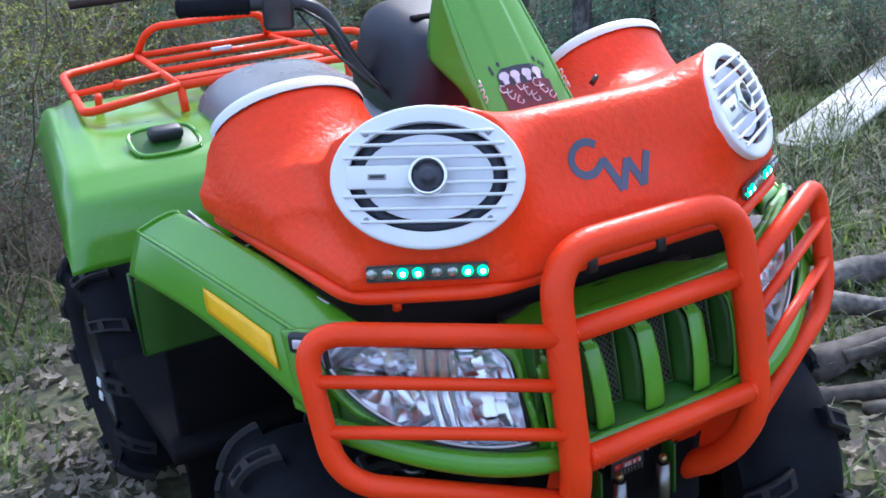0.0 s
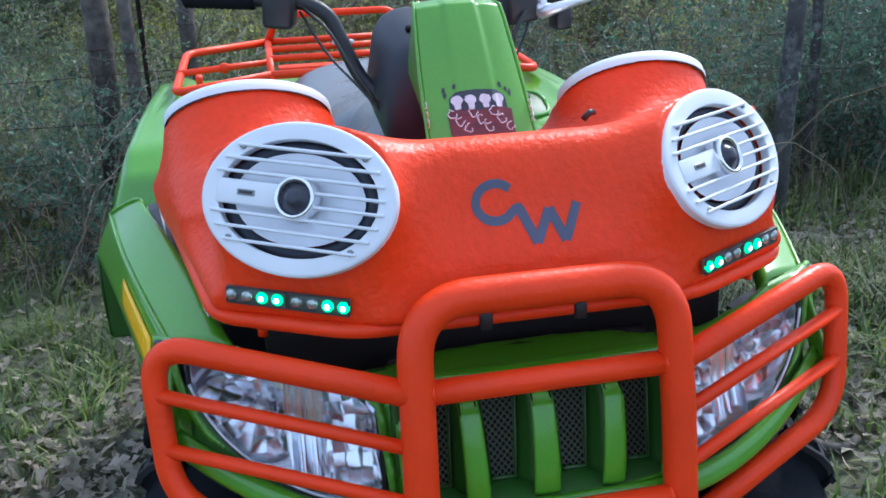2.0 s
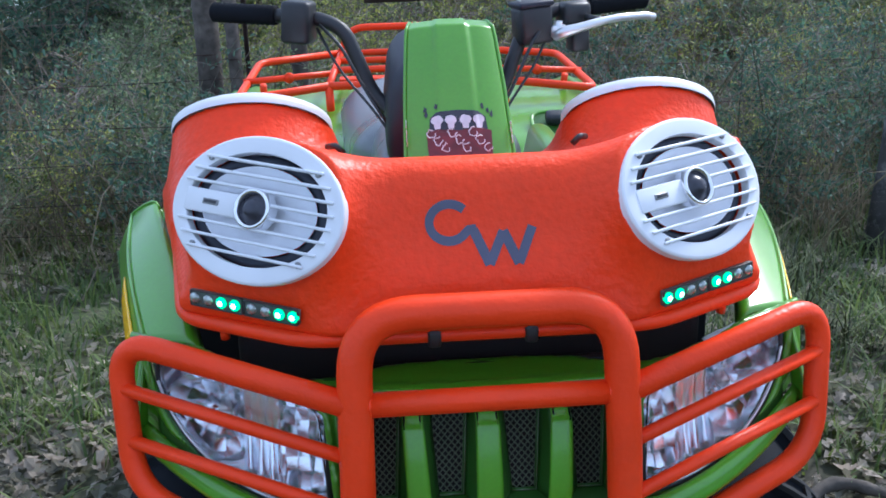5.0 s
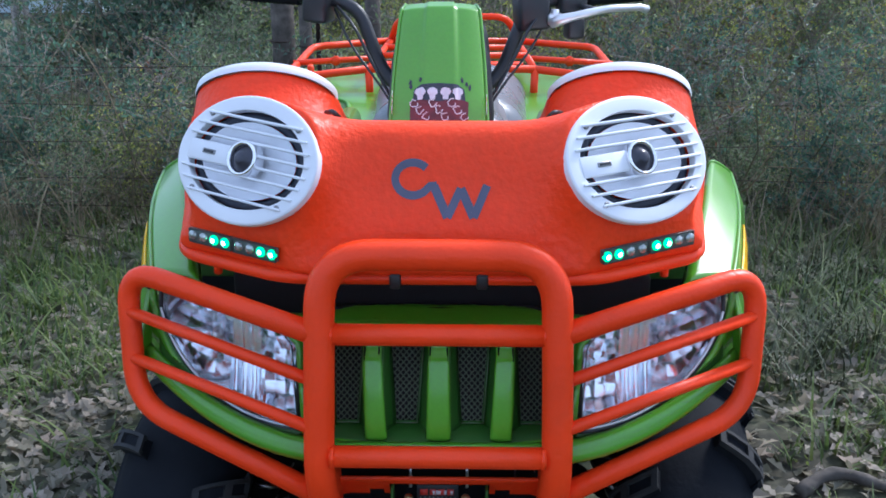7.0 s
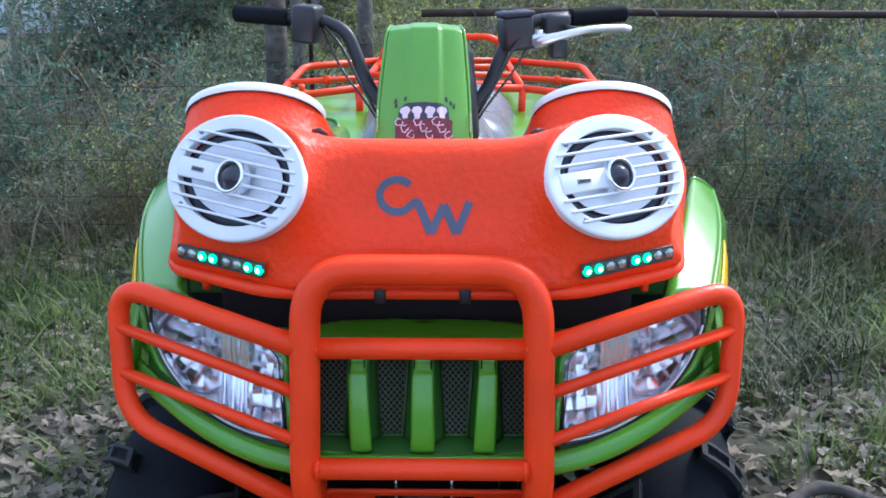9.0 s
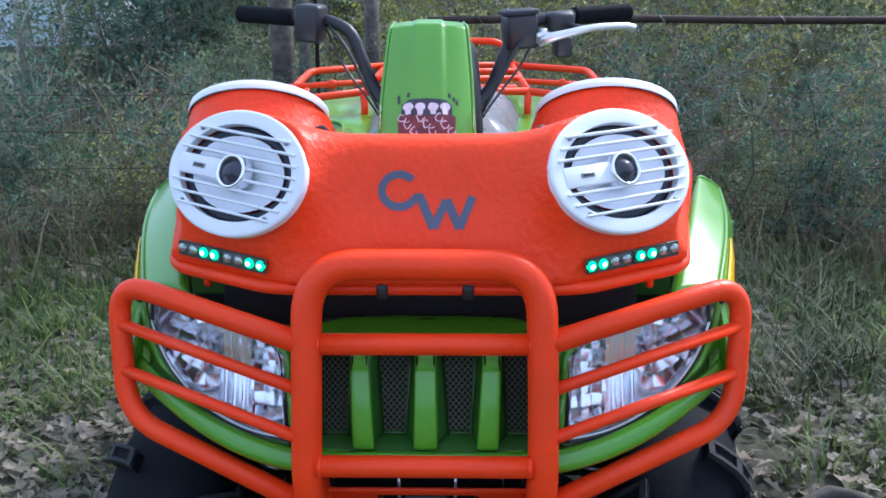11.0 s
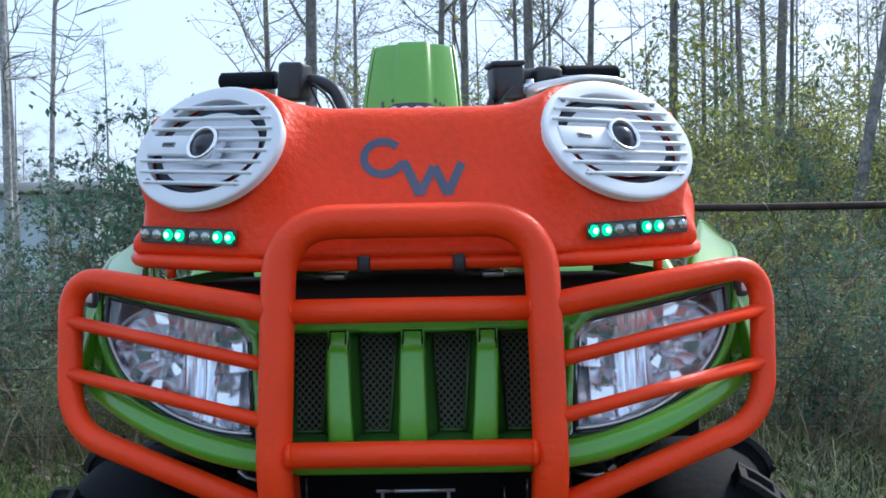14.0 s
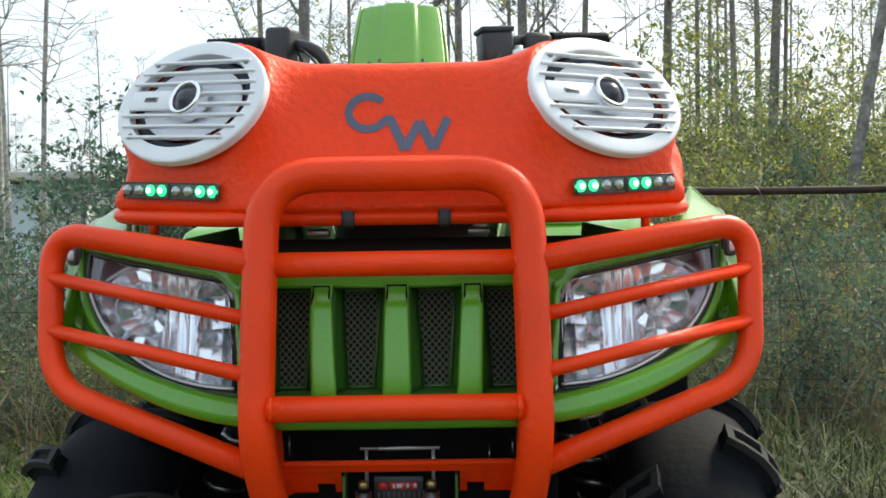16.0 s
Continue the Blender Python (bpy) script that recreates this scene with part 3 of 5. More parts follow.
sub("crossbar", tube([(-0.153, -0.040, 0.645), (0.153, -0.040, 0.645)], 0.0158, 16), ORANGE_TUBE, bumper)
for s in (-1, 1):
    path = rounded([(s * 0.170, -0.010, 0.820), (s * 0.478, 0.134, 0.866), (s * 0.467, 0.092, 0.658), (s * 0.165, -0.020, 0.566)], 0.062, 9)
    sub("side_hoop", tube(path, 0.0165, 16), ORANGE_TUBE, bumper)
    sub("thin_bar", tube([(s * 0.170, -0.020, 0.751), (s * 0.472, 0.113, 0.803)], 0.0092, 12), ORANGE_TUBE, bumper)
    sub("thin_bar", tube([(s * 0.170, -0.037, 0.684), (s * 0.466, 0.098, 0.733)], 0.0092, 12), ORANGE_TUBE, bumper)
for s in (-1, 1):
    outline = [(-0.030, 0.625), (0.015, 0.640), (0.055, 0.570), (0.075, 0.470), (0.050, 0.440), (-0.025, 0.540)]
    for _ in range(3):
        outline = [lerp2(p, q, k) for p, q in zip(outline, outline[1:] + outline[:1]) for k in (0.25, 0.75)]
    pts = [(s * 0.150, y, z) for y, z in outline] + [(s * 0.158, y, z) for y, z in outline]
    n = len(outline)
    sub("side_plate", (pts, [tuple(range(n)), tuple(reversed(range(n, 2 * n)))] + [((i + 1) % n, i, n + i, n + (i + 1) % n) for i in range(n)]), ORANGE_TUBE, bumper, "", False)
def plate_bar(x0, x1, z0, z1):
    """A bar of the sloping winch plate: its foot runs back under the nose."""
    return [(x, 0.040 + 0.80 * (0.560 - z) + d, z) for d in (0.0, 0.006) for x, z in ((x0, z0), (x1, z0), (x1, z1), (x0, z1))], [(0, 1, 2, 3), (7, 6, 5, 4), (0, 4, 5, 1), (1, 5, 6, 2), (2, 6, 7, 3), (3, 7, 4, 0)]


plate_bars = [tube([(-0.152, 0.043, 0.561), (0.152, 0.043, 0.561)], 0.004, 8), plate_bar(-0.152, 0.152, 0.548, 0.560)] + [plate_bar(min(e * p, e * q), max(e * p, e * q), z0, z1) for e in (-1, 1) for p, q, z0, z1 in ((0.109, 0.152, 0.46, 0.5475), (0.077, 0.086, 0.46, 0.5475), (0.0862, 0.1088, 0.530, 0.5475), (0.0862, 0.1088, 0.46, 0.505))]
for bar in plate_bars:
    sub("winch_plate_bar", bar, ORANGE_TUBE, bumper, "", False)

# ---- winch and fairlead ----
def bolt_head(x, y, z):
    return moved(lathe([(0.0, 0.0), (0.0066, 0.0), (0.0066, 0.007), (0.0046, 0.010), (0.0, 0.011)], 14), Matrix.Translation((x, y, z)))



winch = bike_part("winch", tube([(-0.09, 0.125, 0.53), (0.09, 0.125, 0.53)], 0.034, 20), CHASSIS, label="dark winch behind a roller fairlead")
tagged(sub("drum_cable", join(*[tube([(x, 0.125, 0.53), (x + 0.006, 0.125, 0.53)], 0.041, 16) for x in np.arange(-0.045, 0.045, 0.0075)]), STEEL, winch, "wound steel cable"), kind="stuff")
for x in (-0.046, 0.040):
    sub("roller", tube([(x, 0.030, 0.45), (x, 0.030, 0.527)], 0.0108, 16), STEEL, winch, "steel fairlead roller")
    sub("roller_neck", tube([(x, 0.030, 0.527), (x, 0.030, 0.531)], 0.0085, 14), CHASSIS, winch)
    sub("roller_cap", bolt_head(x, 0.030, 0.531), BRASS, winch, "worn brass bolt head")
for x in (-0.072, 0.0725):
    sub("fairlead_side", box(x, 0.054, 0.50, 0.004, 0.030, 0.09, 0.001), GREEN_SHADE, winch)
sub("winch_label", box(-0.003, 0.064, 0.524, 0.064, 0.004, 0.030, 0.001), BLACK, winch, "dark label with illegible red and pale marks")
for x, w in ((-0.024, 0.012), (-0.010, 0.010), (0.003, 0.011), (0.017, 0.010)):
    sub("label_mark", box(x, 0.0615, 0.527, w, 0.002, 0.010), RED, winch)
for x, w in ((-0.009, 0.003), (-0.002, 0.008), (0.009, 0.004), (0.019, 0.004)):
    sub("label_mark", box(x, 0.0602, 0.527, w, 0.002, 0.006), DECAL_PALE, winch)
for i in range(9):
    sub("label_line", box(-0.029 + 0.0066 * i, 0.0615, 0.514, 0.0012, 0.002, 0.010), STEEL, winch)
sub("winch_frame", join(box(-0.0450, 0.070, 0.553, 0.0045, 0.004, 0.044), box(0.0425, 0.070, 0.553, 0.0045, 0.004, 0.044), box(-0.001, 0.069, 0.5745, 0.104, 0.005, 0.004)), ALLOY, winch, "thin silver frame")
sub("winch_backing", box(-0.001, 0.076, 0.553, 0.084, 0.004, 0.040, 0.001), CHASSIS, winch)
for x, z in ((0.116, 0.565), (0.146, 0.575), (-0.145, 0.580)):
    sub("bright_edge", box(x, 0.065, z, 0.0018, 0.004, 0.026), STEEL, winch)


# ---- green nose: fascia with openings, headlights and grille ----
def nose_y(x, z):
    x = np.abs(x)
    return 0.004 + 0.30 * (z - 0.645) + 1.05 * np.clip(x - 0.15, 0, None) ** 2 + 0.10 * x * x


def lamp_top(x):
    return 0.792 + (x - 0.207) * 0.172


def lamp_field(x, z):
    e = np.sqrt(((x - 0.205) / 0.236) ** 2 + ((z - 0.832) / 0.172) ** 2 + 1e-9) - 1
    corner = 0.018 * np.clip(1 - (x - 0.213) / 0.030, 0, 1) ** 2
    return np.maximum(np.maximum(0.205 - x + 0.085 * (z - 0.66), z - lamp_top(x) + corner), e * 0.18)


def band_low(x):
    return 0.623 + 0.05 * np.clip(x - 0.14, 0, None) + 0.85 * np.clip(x - 0.16, 0, None) ** 2


def low_band(u, v):
    """The proud lower band of the nose."""
    x = 0.912 * u - 0.456
    z = float(band_low(abs(x))) + 0.017 * v
    return (x, float(nose_y(x, z)) - 0.010 + 0.006 * abs(2 * v - 1) ** 9, z)


def fascia_field(x, y, z):
    front = nose_y(x, z)
    zlo = band_low(x) + 0.006
    # the strip over the lower band falls back, out of the light
    front = front + 0.020 * np.clip((band_low(x) + 0.040 - z) / 0.022, 0, 1) * np.clip((x - 0.19) / 0.01, 0, 1)
    zhi = np.minimum(0.803 + 0.02 * x + 0.36 * np.clip(x - 0.20, 0, None) ** 1.3, 0.846)
    shell = np.maximum(np.abs(y - front - 0.006) - 0.006, np.maximum(zlo - z, z - zhi))
    shell = np.maximum(shell, x - 0.478)
    lamp = lamp_field(x, z)
    shell = np.maximum(shell, -(lamp - 0.008))
    mouth = np.maximum(x - 0.178, np.maximum(0.644 - z, z - 0.786))
    shell = np.maximum(shell, -mouth)
    # hood panel running back from the top edge
    top = zhi - 0.006 + (0.10 - 0.17 * np.clip((x - 0.13) / 0.10, 0, 1)) * (y - front)
    hood = np.maximum(np.abs(z - top) - 0.006, np.maximum(front - y, y - front - 0.080 + 0.8 * x * x))
    hood = np.maximum(hood, x - 0.44)
    f = blend(shell, hood, 0.012)
    # rim around the lamps
    rim = np.maximum(np.maximum(np.abs(lamp - 0.010) - 0.005, np.abs(y - front) - 0.008), zlo + 0.026 - z)
    return np.minimum(f, rim)


half_nose = implicit(lambda x, y, z: fascia_field(np.abs(x), y, z), (-0.50, -0.03, 0.58), (0.50, 0.30, 0.90), 0.005)
fascia = bike_part("front_fascia", half_nose, GREEN, label="green front fascia with grille slats and lamp openings")
# Strip below each lamp: its shade is painted as a darker green.
for s in (-1, 1):
    def strip(u, v, s=s):
        x = 0.200 + 0.236 * u
        top = 0.829 - 0.172 * math.sqrt(max(0.0, 1 - ((x - 0.205) / 0.2365) ** 2)) if x > 0.205 else 0.657
        low = float(band_low(x)) + 0.012
        z = low + (max(top, low + 0.004) - low) * v
        return (s * x, float(nose_y(x, z)) - 0.001, z)
    shape = sheet(strip, 40, 5, 0.003)
    sub("lamp_surround", shape if s > 0 else (shape[0], [tuple(reversed(f)) for f in shape[1]]), GREEN_SHADE, fascia, "green strip under the headlight, darkened for shade")
sub("lower_band", sheet(low_band, 70, 12, -0.010), GREEN, fascia)
def slat_y(v):
    """How far the slats lie back, from foot to top; the head falls back more."""
    k = min(1.0, max(0.0, (v - 0.80) / 0.10))
    return 0.004 + 0.032 * v ** 2 + 0.010 * k * k * (3 - 2 * k)


def screen_y(z):
    return 0.038 + 0.29 * (z - 0.659)


for x, w in ((0, 0.0245), (-0.0965, 0.0200), (0.0965, 0.0200), (-0.177, 0.019), (0.177, 0.019)):
    lean_in = -0.006 if x > 0 else 0.006 if x < 0 else 0

    def slat(u, v, x=x, w=w, lean_in=lean_in):
        return (x + lean_in * (1 - v) + (u - 0.5) * w * (0.90 + 0.26 * (1 - v)), slat_y(v) + 0.002 * abs(2 * u - 1) ** 6, 0.652 + 0.136 * v)
    sub("grille_slat", sheet(slat, 12, 30, -0.008), GREEN, fascia, "curved green grille slat")
    gap = [(x + e * (w * 0.45 + 0.0012), slat_y(v) - 0.0085, 0.652 + 0.136 * v + (0.001 if v == 1 else 0)) for e, v in ((-1, 0.84), (-1, 0.92), (-1, 1.0), (1, 1.0), (1, 0.92), (1, 0.84))]
    sub("slat_gap", tube(gap, 0.0013, 6), CHASSIS, fascia, "dark gap round the head of a slat")
# Backing and cheeks carry the mouth's shade as a darker green.
sub("grille_backing", box(0, 0.100, 0.722, 0.42, 0.012, 0.17, 0.002), GREEN_SHADE, fascia, "green panel behind the grille, darkened for shade")
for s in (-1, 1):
    sub("mouth_cheek", box(s * 0.186, 0.058, 0.722, 0.012, 0.07, 0.15, 0.002), GREEN_SHADE, fascia)


def sill(u, v):
    """The sill under the screens, running forward to a rounded lip that bows out in the middle."""
    x = 0.36 * (u - 0.5)
    front = -0.010 + 0.75 * x * x
    return (x, 0.046 + (front - 0.046) * v, 0.658 - 0.012 * v ** 2)


# The sill's shade is in its colour; the lip keeps the plain green.
sub("mouth_sill", sheet(sill, 30, 8, -0.004), GREEN_SHADE, fascia, "green sill of the grille, shade put in its colour")
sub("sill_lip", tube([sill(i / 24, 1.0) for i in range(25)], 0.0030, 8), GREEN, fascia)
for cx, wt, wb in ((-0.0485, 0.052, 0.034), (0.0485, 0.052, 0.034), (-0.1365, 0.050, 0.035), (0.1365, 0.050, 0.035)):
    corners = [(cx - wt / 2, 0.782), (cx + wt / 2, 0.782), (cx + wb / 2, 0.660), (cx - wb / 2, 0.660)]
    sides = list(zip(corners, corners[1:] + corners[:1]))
    sub("screen_frame", join(*[tube([(a[0], screen_y(a[1]), a[1]), (b[0], screen_y(b[1]), b[1])], 0.0028, 6) for a, b in sides]), GREEN_SHADE, fascia, "green frame of a mesh screen in the shade tone")
    sub("screen_edge", join(*[tube([(a[0], screen_y(a[1]) - 0.002, a[1]), (b[0], screen_y(b[1]) - 0.002, b[1])], 0.0011, 5) for a, b in sides]), WIRE, fascia)
    # a dark panel set behind the mesh stands for unlit space
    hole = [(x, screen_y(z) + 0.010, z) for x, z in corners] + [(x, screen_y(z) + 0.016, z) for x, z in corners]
    sub("screen_shade_panel", (hole, [(0, 1, 2, 3), (7, 6, 5, 4), (0, 4, 5, 1), (1, 5, 6, 2), (2, 6, 7, 3), (3, 7, 4, 0)]), CAVITY_SHADE, fascia, "dark panel standing for the unlit space behind the screen", False)
    wires = []
    for sgn in (1, -1):
        for k in range(-24, 25):
            # one diagonal, clipped to the trapezium of the screen
            zs = [z for z in np.linspace(0.660, 0.782, 60) if abs(sgn * (z - 0.721) * 0.9 + k * 0.0088) < (wb + (wt - wb) * (z - 0.660) / 0.122) / 2]
            if len(zs) > 2:
                p, q = ((cx + sgn * (z - 0.721) * 0.9 + k * 0.0088, screen_y(z) + 0.0006 * sgn, z) for z in (zs[0], zs[-1]))
                wires.append(tube([p, q], 0.0009, 4, False))
    tagged(sub("wire_screen", join(*wires), WIRE, fascia, "woven wire mesh screen"), kind="stuff")
    # plates between the screen and the slats beside it, their green darkened for shade
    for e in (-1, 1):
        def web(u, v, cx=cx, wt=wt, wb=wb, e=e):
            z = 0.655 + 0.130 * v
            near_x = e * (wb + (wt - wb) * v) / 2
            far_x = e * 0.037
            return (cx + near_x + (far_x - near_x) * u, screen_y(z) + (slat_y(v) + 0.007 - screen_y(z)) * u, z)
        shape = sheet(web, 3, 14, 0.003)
        sub("grille_web", shape if e > 0 else (shape[0], [tuple(reversed(f)) for f in shape[1]]), GREEN_SHADE, fascia)


def lamp_grid(depth_fn, n=46, m=30, inset=0.0, thick=0.0):
    def fn(u, v):
        x = 0.206 + inset + (0.229 - 2 * inset) * u
        zt = lamp_top(x) - inset - 0.018 * max(0.0, 1 - (x - 0.206) / 0.030) ** 2
        zb = 0.832 - 0.172 * math.sqrt(max(0.0, 1 - ((x - 0.205) / 0.2365) ** 2)) + inset
        zb = min(zb, zt - 0.002)
        z = zb + (zt - zb) * v
        x += 0.085 * (z - 0.66) * (1 - u) ** 4
        return (x, float(nose_y(x, z)) + depth_fn(x, z, u, v), z)
    return sheet(fn, n, m, thick)


def reflector_depth(x, z, u, v):
    cx, cz = 0.345, 0.757
    edge = min(1.0, 28 * min(u, 1 - u, v, 1 - v))
    r = math.hypot((x - cx) * (0.62 if x > cx else 1.0), (z - cz) * 0.95) / 0.052
    if r < 1.0 and x > 0.318:
        # turned bowl in wedge-shaped facets
        ang, rad = math.atan2(z - cz, x - cx) / (2 * math.pi) * 16, r * 3
        cell = random.Random(int(ang + 40) * 11 + int(rad) * 7)
        facet = cell.uniform(-0.016, 0.016) * (ang % 1 - 0.5) + cell.uniform(-0.014, 0.012) * (rad % 1 - 0.5) + cell.uniform(0, 0.003)
        return 0.018 + edge * (0.010 + 0.024 * (1 - r * r) + facet)
    if x > 0.318:
        # plain shield round the bowl, with a step at the bowl's rim
        return 0.010 + edge * (0.004 + 0.40 * max(0.0, z - 0.735) + 0.10 * max(0.0, 0.44 - x) * (0.4 + 0.6 * v) + 0.004 * math.exp(-((r - 1.08) / 0.05) ** 2))
    if x > 0.270:
        return 0.012 + edge * (0.026 + 0.006 * abs(math.sin((x - 0.2) * 210)) + 0.012 * math.sin((z - 0.66) * 26))
    i, j = math.floor(x / 0.0165), math.floor((z + 0.1 * x) / 0.021)
    tile = random.Random(i * 37 + j * 101 + 5)
    facet = tile.uniform(-0.015, 0.015) * (x / 0.0165 - i - 0.5) + tile.uniform(-0.014, 0.013) * ((z + 0.1 * x) / 0.021 - j - 0.5) + tile.uniform(0, 0.004) + 0.011 * ((z + 0.1 * x) / 0.021 - j - 0.5)
    return 0.010 + edge * (0.026 + facet)


for s, name in ((-1, "headlight"), (1, "headlight")):
    flip = (lambda g: g) if s > 0 else mirrored
    lens = bike_part(name, flip(lamp_grid(lambda x, z, u, v: 0.0005 - 0.004 * math.sin(math.pi * u) * math.sin(math.pi * v), thick=0.002)), LENS, label="clear headlight lens over a faceted chrome reflector")
    lens.visible_shadow = False
    mirror = sub("reflector", flip(lamp_grid(reflector_depth, 150, 90, -0.007)), REFLECT, lens, "faceted chrome reflector", False)
    mirror.data.materials.append(SHIELD)
    for face in mirror.data.polygons:
        fx, fz = abs(face.center.x), face.center.z + GROUND
        if fx > 0.318 and math.hypot((fx - 0.345) * (0.62 if fx > 0.345 else 1.0), (fz - 0.757) * 0.95) > 0.052:
            face.material_index = 1
    bulb_y = float(nose_y(0.345, 0.757))
    bulb = tube([(s * 0.345, bulb_y + 0.07, 0.757), (s * 0.345, bulb_y + 0.036, 0.757)], 0.009, 14)
    sub("bulb", bulb, ALLOY, lens, "bulb shield")
    zs = [0.206 + 0.229 * i / 30 for i in range(31)]
    low = [(s * x, float(nose_y(x, 0.7)) + 0.004, 0.832 - 0.172 * math.sqrt(max(0, 1 - ((x - 0.205) / 0.2365) ** 2)) - 0.003) for x in zs]
    low = [(p[0], float(nose_y(abs(p[0]), p[2])) + 0.002, p[2]) for p in low]
    hi = [(s * x, float(nose_y(x, lamp_top(x))) + 0.002, lamp_top(x) + 0.002) for x in reversed(zs)]
    sub("lens_edge", tube([(p[0], p[1] - 0.003, p[2] + 0.006) for p in low], 0.0022, 6), ALLOY, lens, "bright lower lens edge")
    sub("lamp_seal", tube(low + hi + [low[0]], 0.0042, 8), BLACK, lens, "black rubber lamp seal")


# ---- front fenders ----
def lerp(a, b, t):
    return tuple(p + (q - p) * t for p, q in zip(a, b))


def fender_top(u, v):
    """u: front to back, v: crease to inner edge."""
    crease = (0.455 + 0.100 * u + 0.012 * math.sin(math.pi * u), 0.185 + 0.446 * u, 0.838 + 0.058 * u + 0.014 * math.sin(math.pi * u))
    inner = (0.366 + 0.126 * u, 0.15 + 0.412 * u, 0.842 + 0.097 * u + 0.014 * math.sin(math.pi * u))
    p = lerp(crease, inner, v)
    return (p[0], p[1], p[2] + 0.004 * math.sin(math.pi * v) - 0.018 * max(0, (v - 0.8) / 0.2) ** 2)


def fender_side(u, v):
    """u: front to back, v: crease down to the arch edge."""
    top = fender_top(u, 0)
    low = (0.466 + 0.118 * u, 0.112 + 0.508 * u, 0.725 + 0.105 * u ** 0.8 + 0.02 * math.sin(math.pi * u))
    p = lerp(top, low, v)
    return (p[0] + 0.002 * math.sin(math.pi * v), p[1], p[2])


def fender_back(u, v):
    """From the fender's rear corner down and back to the foot well."""
    a, b = fender_top(1, 0), fender_top(1, 1)
    p = lerp(a, b, u)
    return (p[0] + 0.012 * v * (1 - u), p[1] + 0.022 * v, p[2] - 0.15 * v)


def fender_liner(u, v):
    """Inner wheel arch behind the tyre."""
    return (0.580 - 0.28 * v, 0.630 - 0.02 * u - 0.10 * v * u, 0.675 + 0.147 * u + 0.05 * v * u)


def fender_nose(u, v):
    """Between the lamp and the side panel, wrapping round the corner."""
    z = 0.70 + (0.845 - 0.70) * v
    front = (0.452 + 0.010 * (1 - v), float(nose_y(0.452, z)) + 0.004, z)
    side_p = fender_side(0, 1 - v)
    return lerp(front, side_p, u)


for s in (-1, 1):
    flip = (lambda g: g) if s > 0 else mirrored
    fender = bike_part("front_fender", flip(sheet(fender_top, 24, 10, 0.005)), GREEN, label="green front fender with amber reflector panel")
    sub("fender_side", flip(sheet(fender_side, 24, 8, -0.005)), GREEN, fender)
    sub("fender_back", flip(sheet(fender_back, 8, 8, 0.005)), GREEN, fender)
    sub("fender_corner", flip(sheet(fender_nose, 8, 8, -0.005)), GREEN, fender)
    sub("fender_crease", flip(tube([fender_top(i / 20, 0) for i in range(21)], 0.0034, 8)), GREEN, fender)
    sub("fender_crest", flip(tube([fender_top(1, i / 8) for i in range(9)], 0.0030, 8)), GREEN, fender)
    sub("arch_lip", flip(tube([(0.584, 0.622, 0.832), (0.584, 0.628, 0.770), (0.580, 0.632, 0.680)], 0.0035, 8)), GREEN_SHADE, fender)
    # arch shade is put into the liner's green
    sub("wheel_arch_liner", flip(sheet(fender_liner, 30, 6, 0.004)), GREEN_SHADE, fender, "green wheel arch liner, darkened for the shade of the arch")

    def amber(u, v):
        p = fender_side(0.155 + 0.345 * u, 0.26 + 0.44 * v)
        return (p[0] + 0.004, p[1] - 0.001, p[2])
    sub("amber_reflector", flip(sheet(amber, 12, 4, -0.003)), YELLOW, fender, "amber yellow reflector panel")

for s in (-1, 1):
    trim_ = sheet(lambda u, v: (s * (0.436 + 0.034 * u + 0.022 * v), 0.40 + 0.20 * u, 0.888 + 0.030 * u - 0.004 * v), 8, 3, 0.003)
    bike_part("trim_strip", trim_ if s < 0 else (trim_[0], [tuple(reversed(f)) for f in trim_[1]]), BLACK, label="dark seal strip between fender and console")
    bike_part("trim_line", tube([(s * 0.474, 0.60, 0.9205), (s * 0.452, 0.40, 0.890), (s * 0.428, 0.30, 0.876), (s * 0.402, 0.21, 0.862)], 0.0016, 6), DECAL_PALE, label="thin pale edge line between fender and console")
for s in (-1, 1):
    marker = bike_part("marker_lamp", moved(box(0, 0, 0, 0.034, 0.012, 0.030, 0.006, 3), pose(s * 0.462, 0.178, 0.832, 0, 0, s * 48)), BLACK, label="small black marker lamp at the fender corner")
    sub("marker_lens", moved(box(0, -0.006, 0, 0.018, 0.006, 0.014, 0.003), pose(s * 0.462, 0.178, 0.832, 0, 0, s * 48)), DECAL_PALE, marker)

# ---- steering nacelle with decal ----
NAC = [(0.195, 0.98, 0.080), (0.262, 1.060, 0.0765), (0.330, 1.145, 0.0715), (0.384, 1.212, 0.0655), (0.398, 1.2285, 0.063), (0.425, 1.234, 0.060), (0.470, 1.228, 0.056)]


def nac(s):
    k = s * (len(NAC) - 1)
    i = min(int(k), len(NAC) - 2)
    return lerp(NAC[i], NAC[i + 1], k - i)


def nacelle(u, v):
    y, z, w = nac(v)
    x = (2 * u - 1)
    ax = abs(x)
    ridge = 0.005 * (1 - min(1, max(0, (ax - 0.36) / 0.06))) * min(1, max(0.0, (v - 0.15) * 3))
    crown = 0.008 * (1 - ax ** 4)
    return (x * w, y - (ridge + crown) * 0.75 + 0.008, z + (ridge + crown) * 0.6 - 0.004)


cover = bike_part("steering_nacelle", sheet(nacelle, 40, 36, 0.004), GREEN, label="green steering nacelle with a dark graphic decal")
cover.location = (-0.0055, 0, 0)


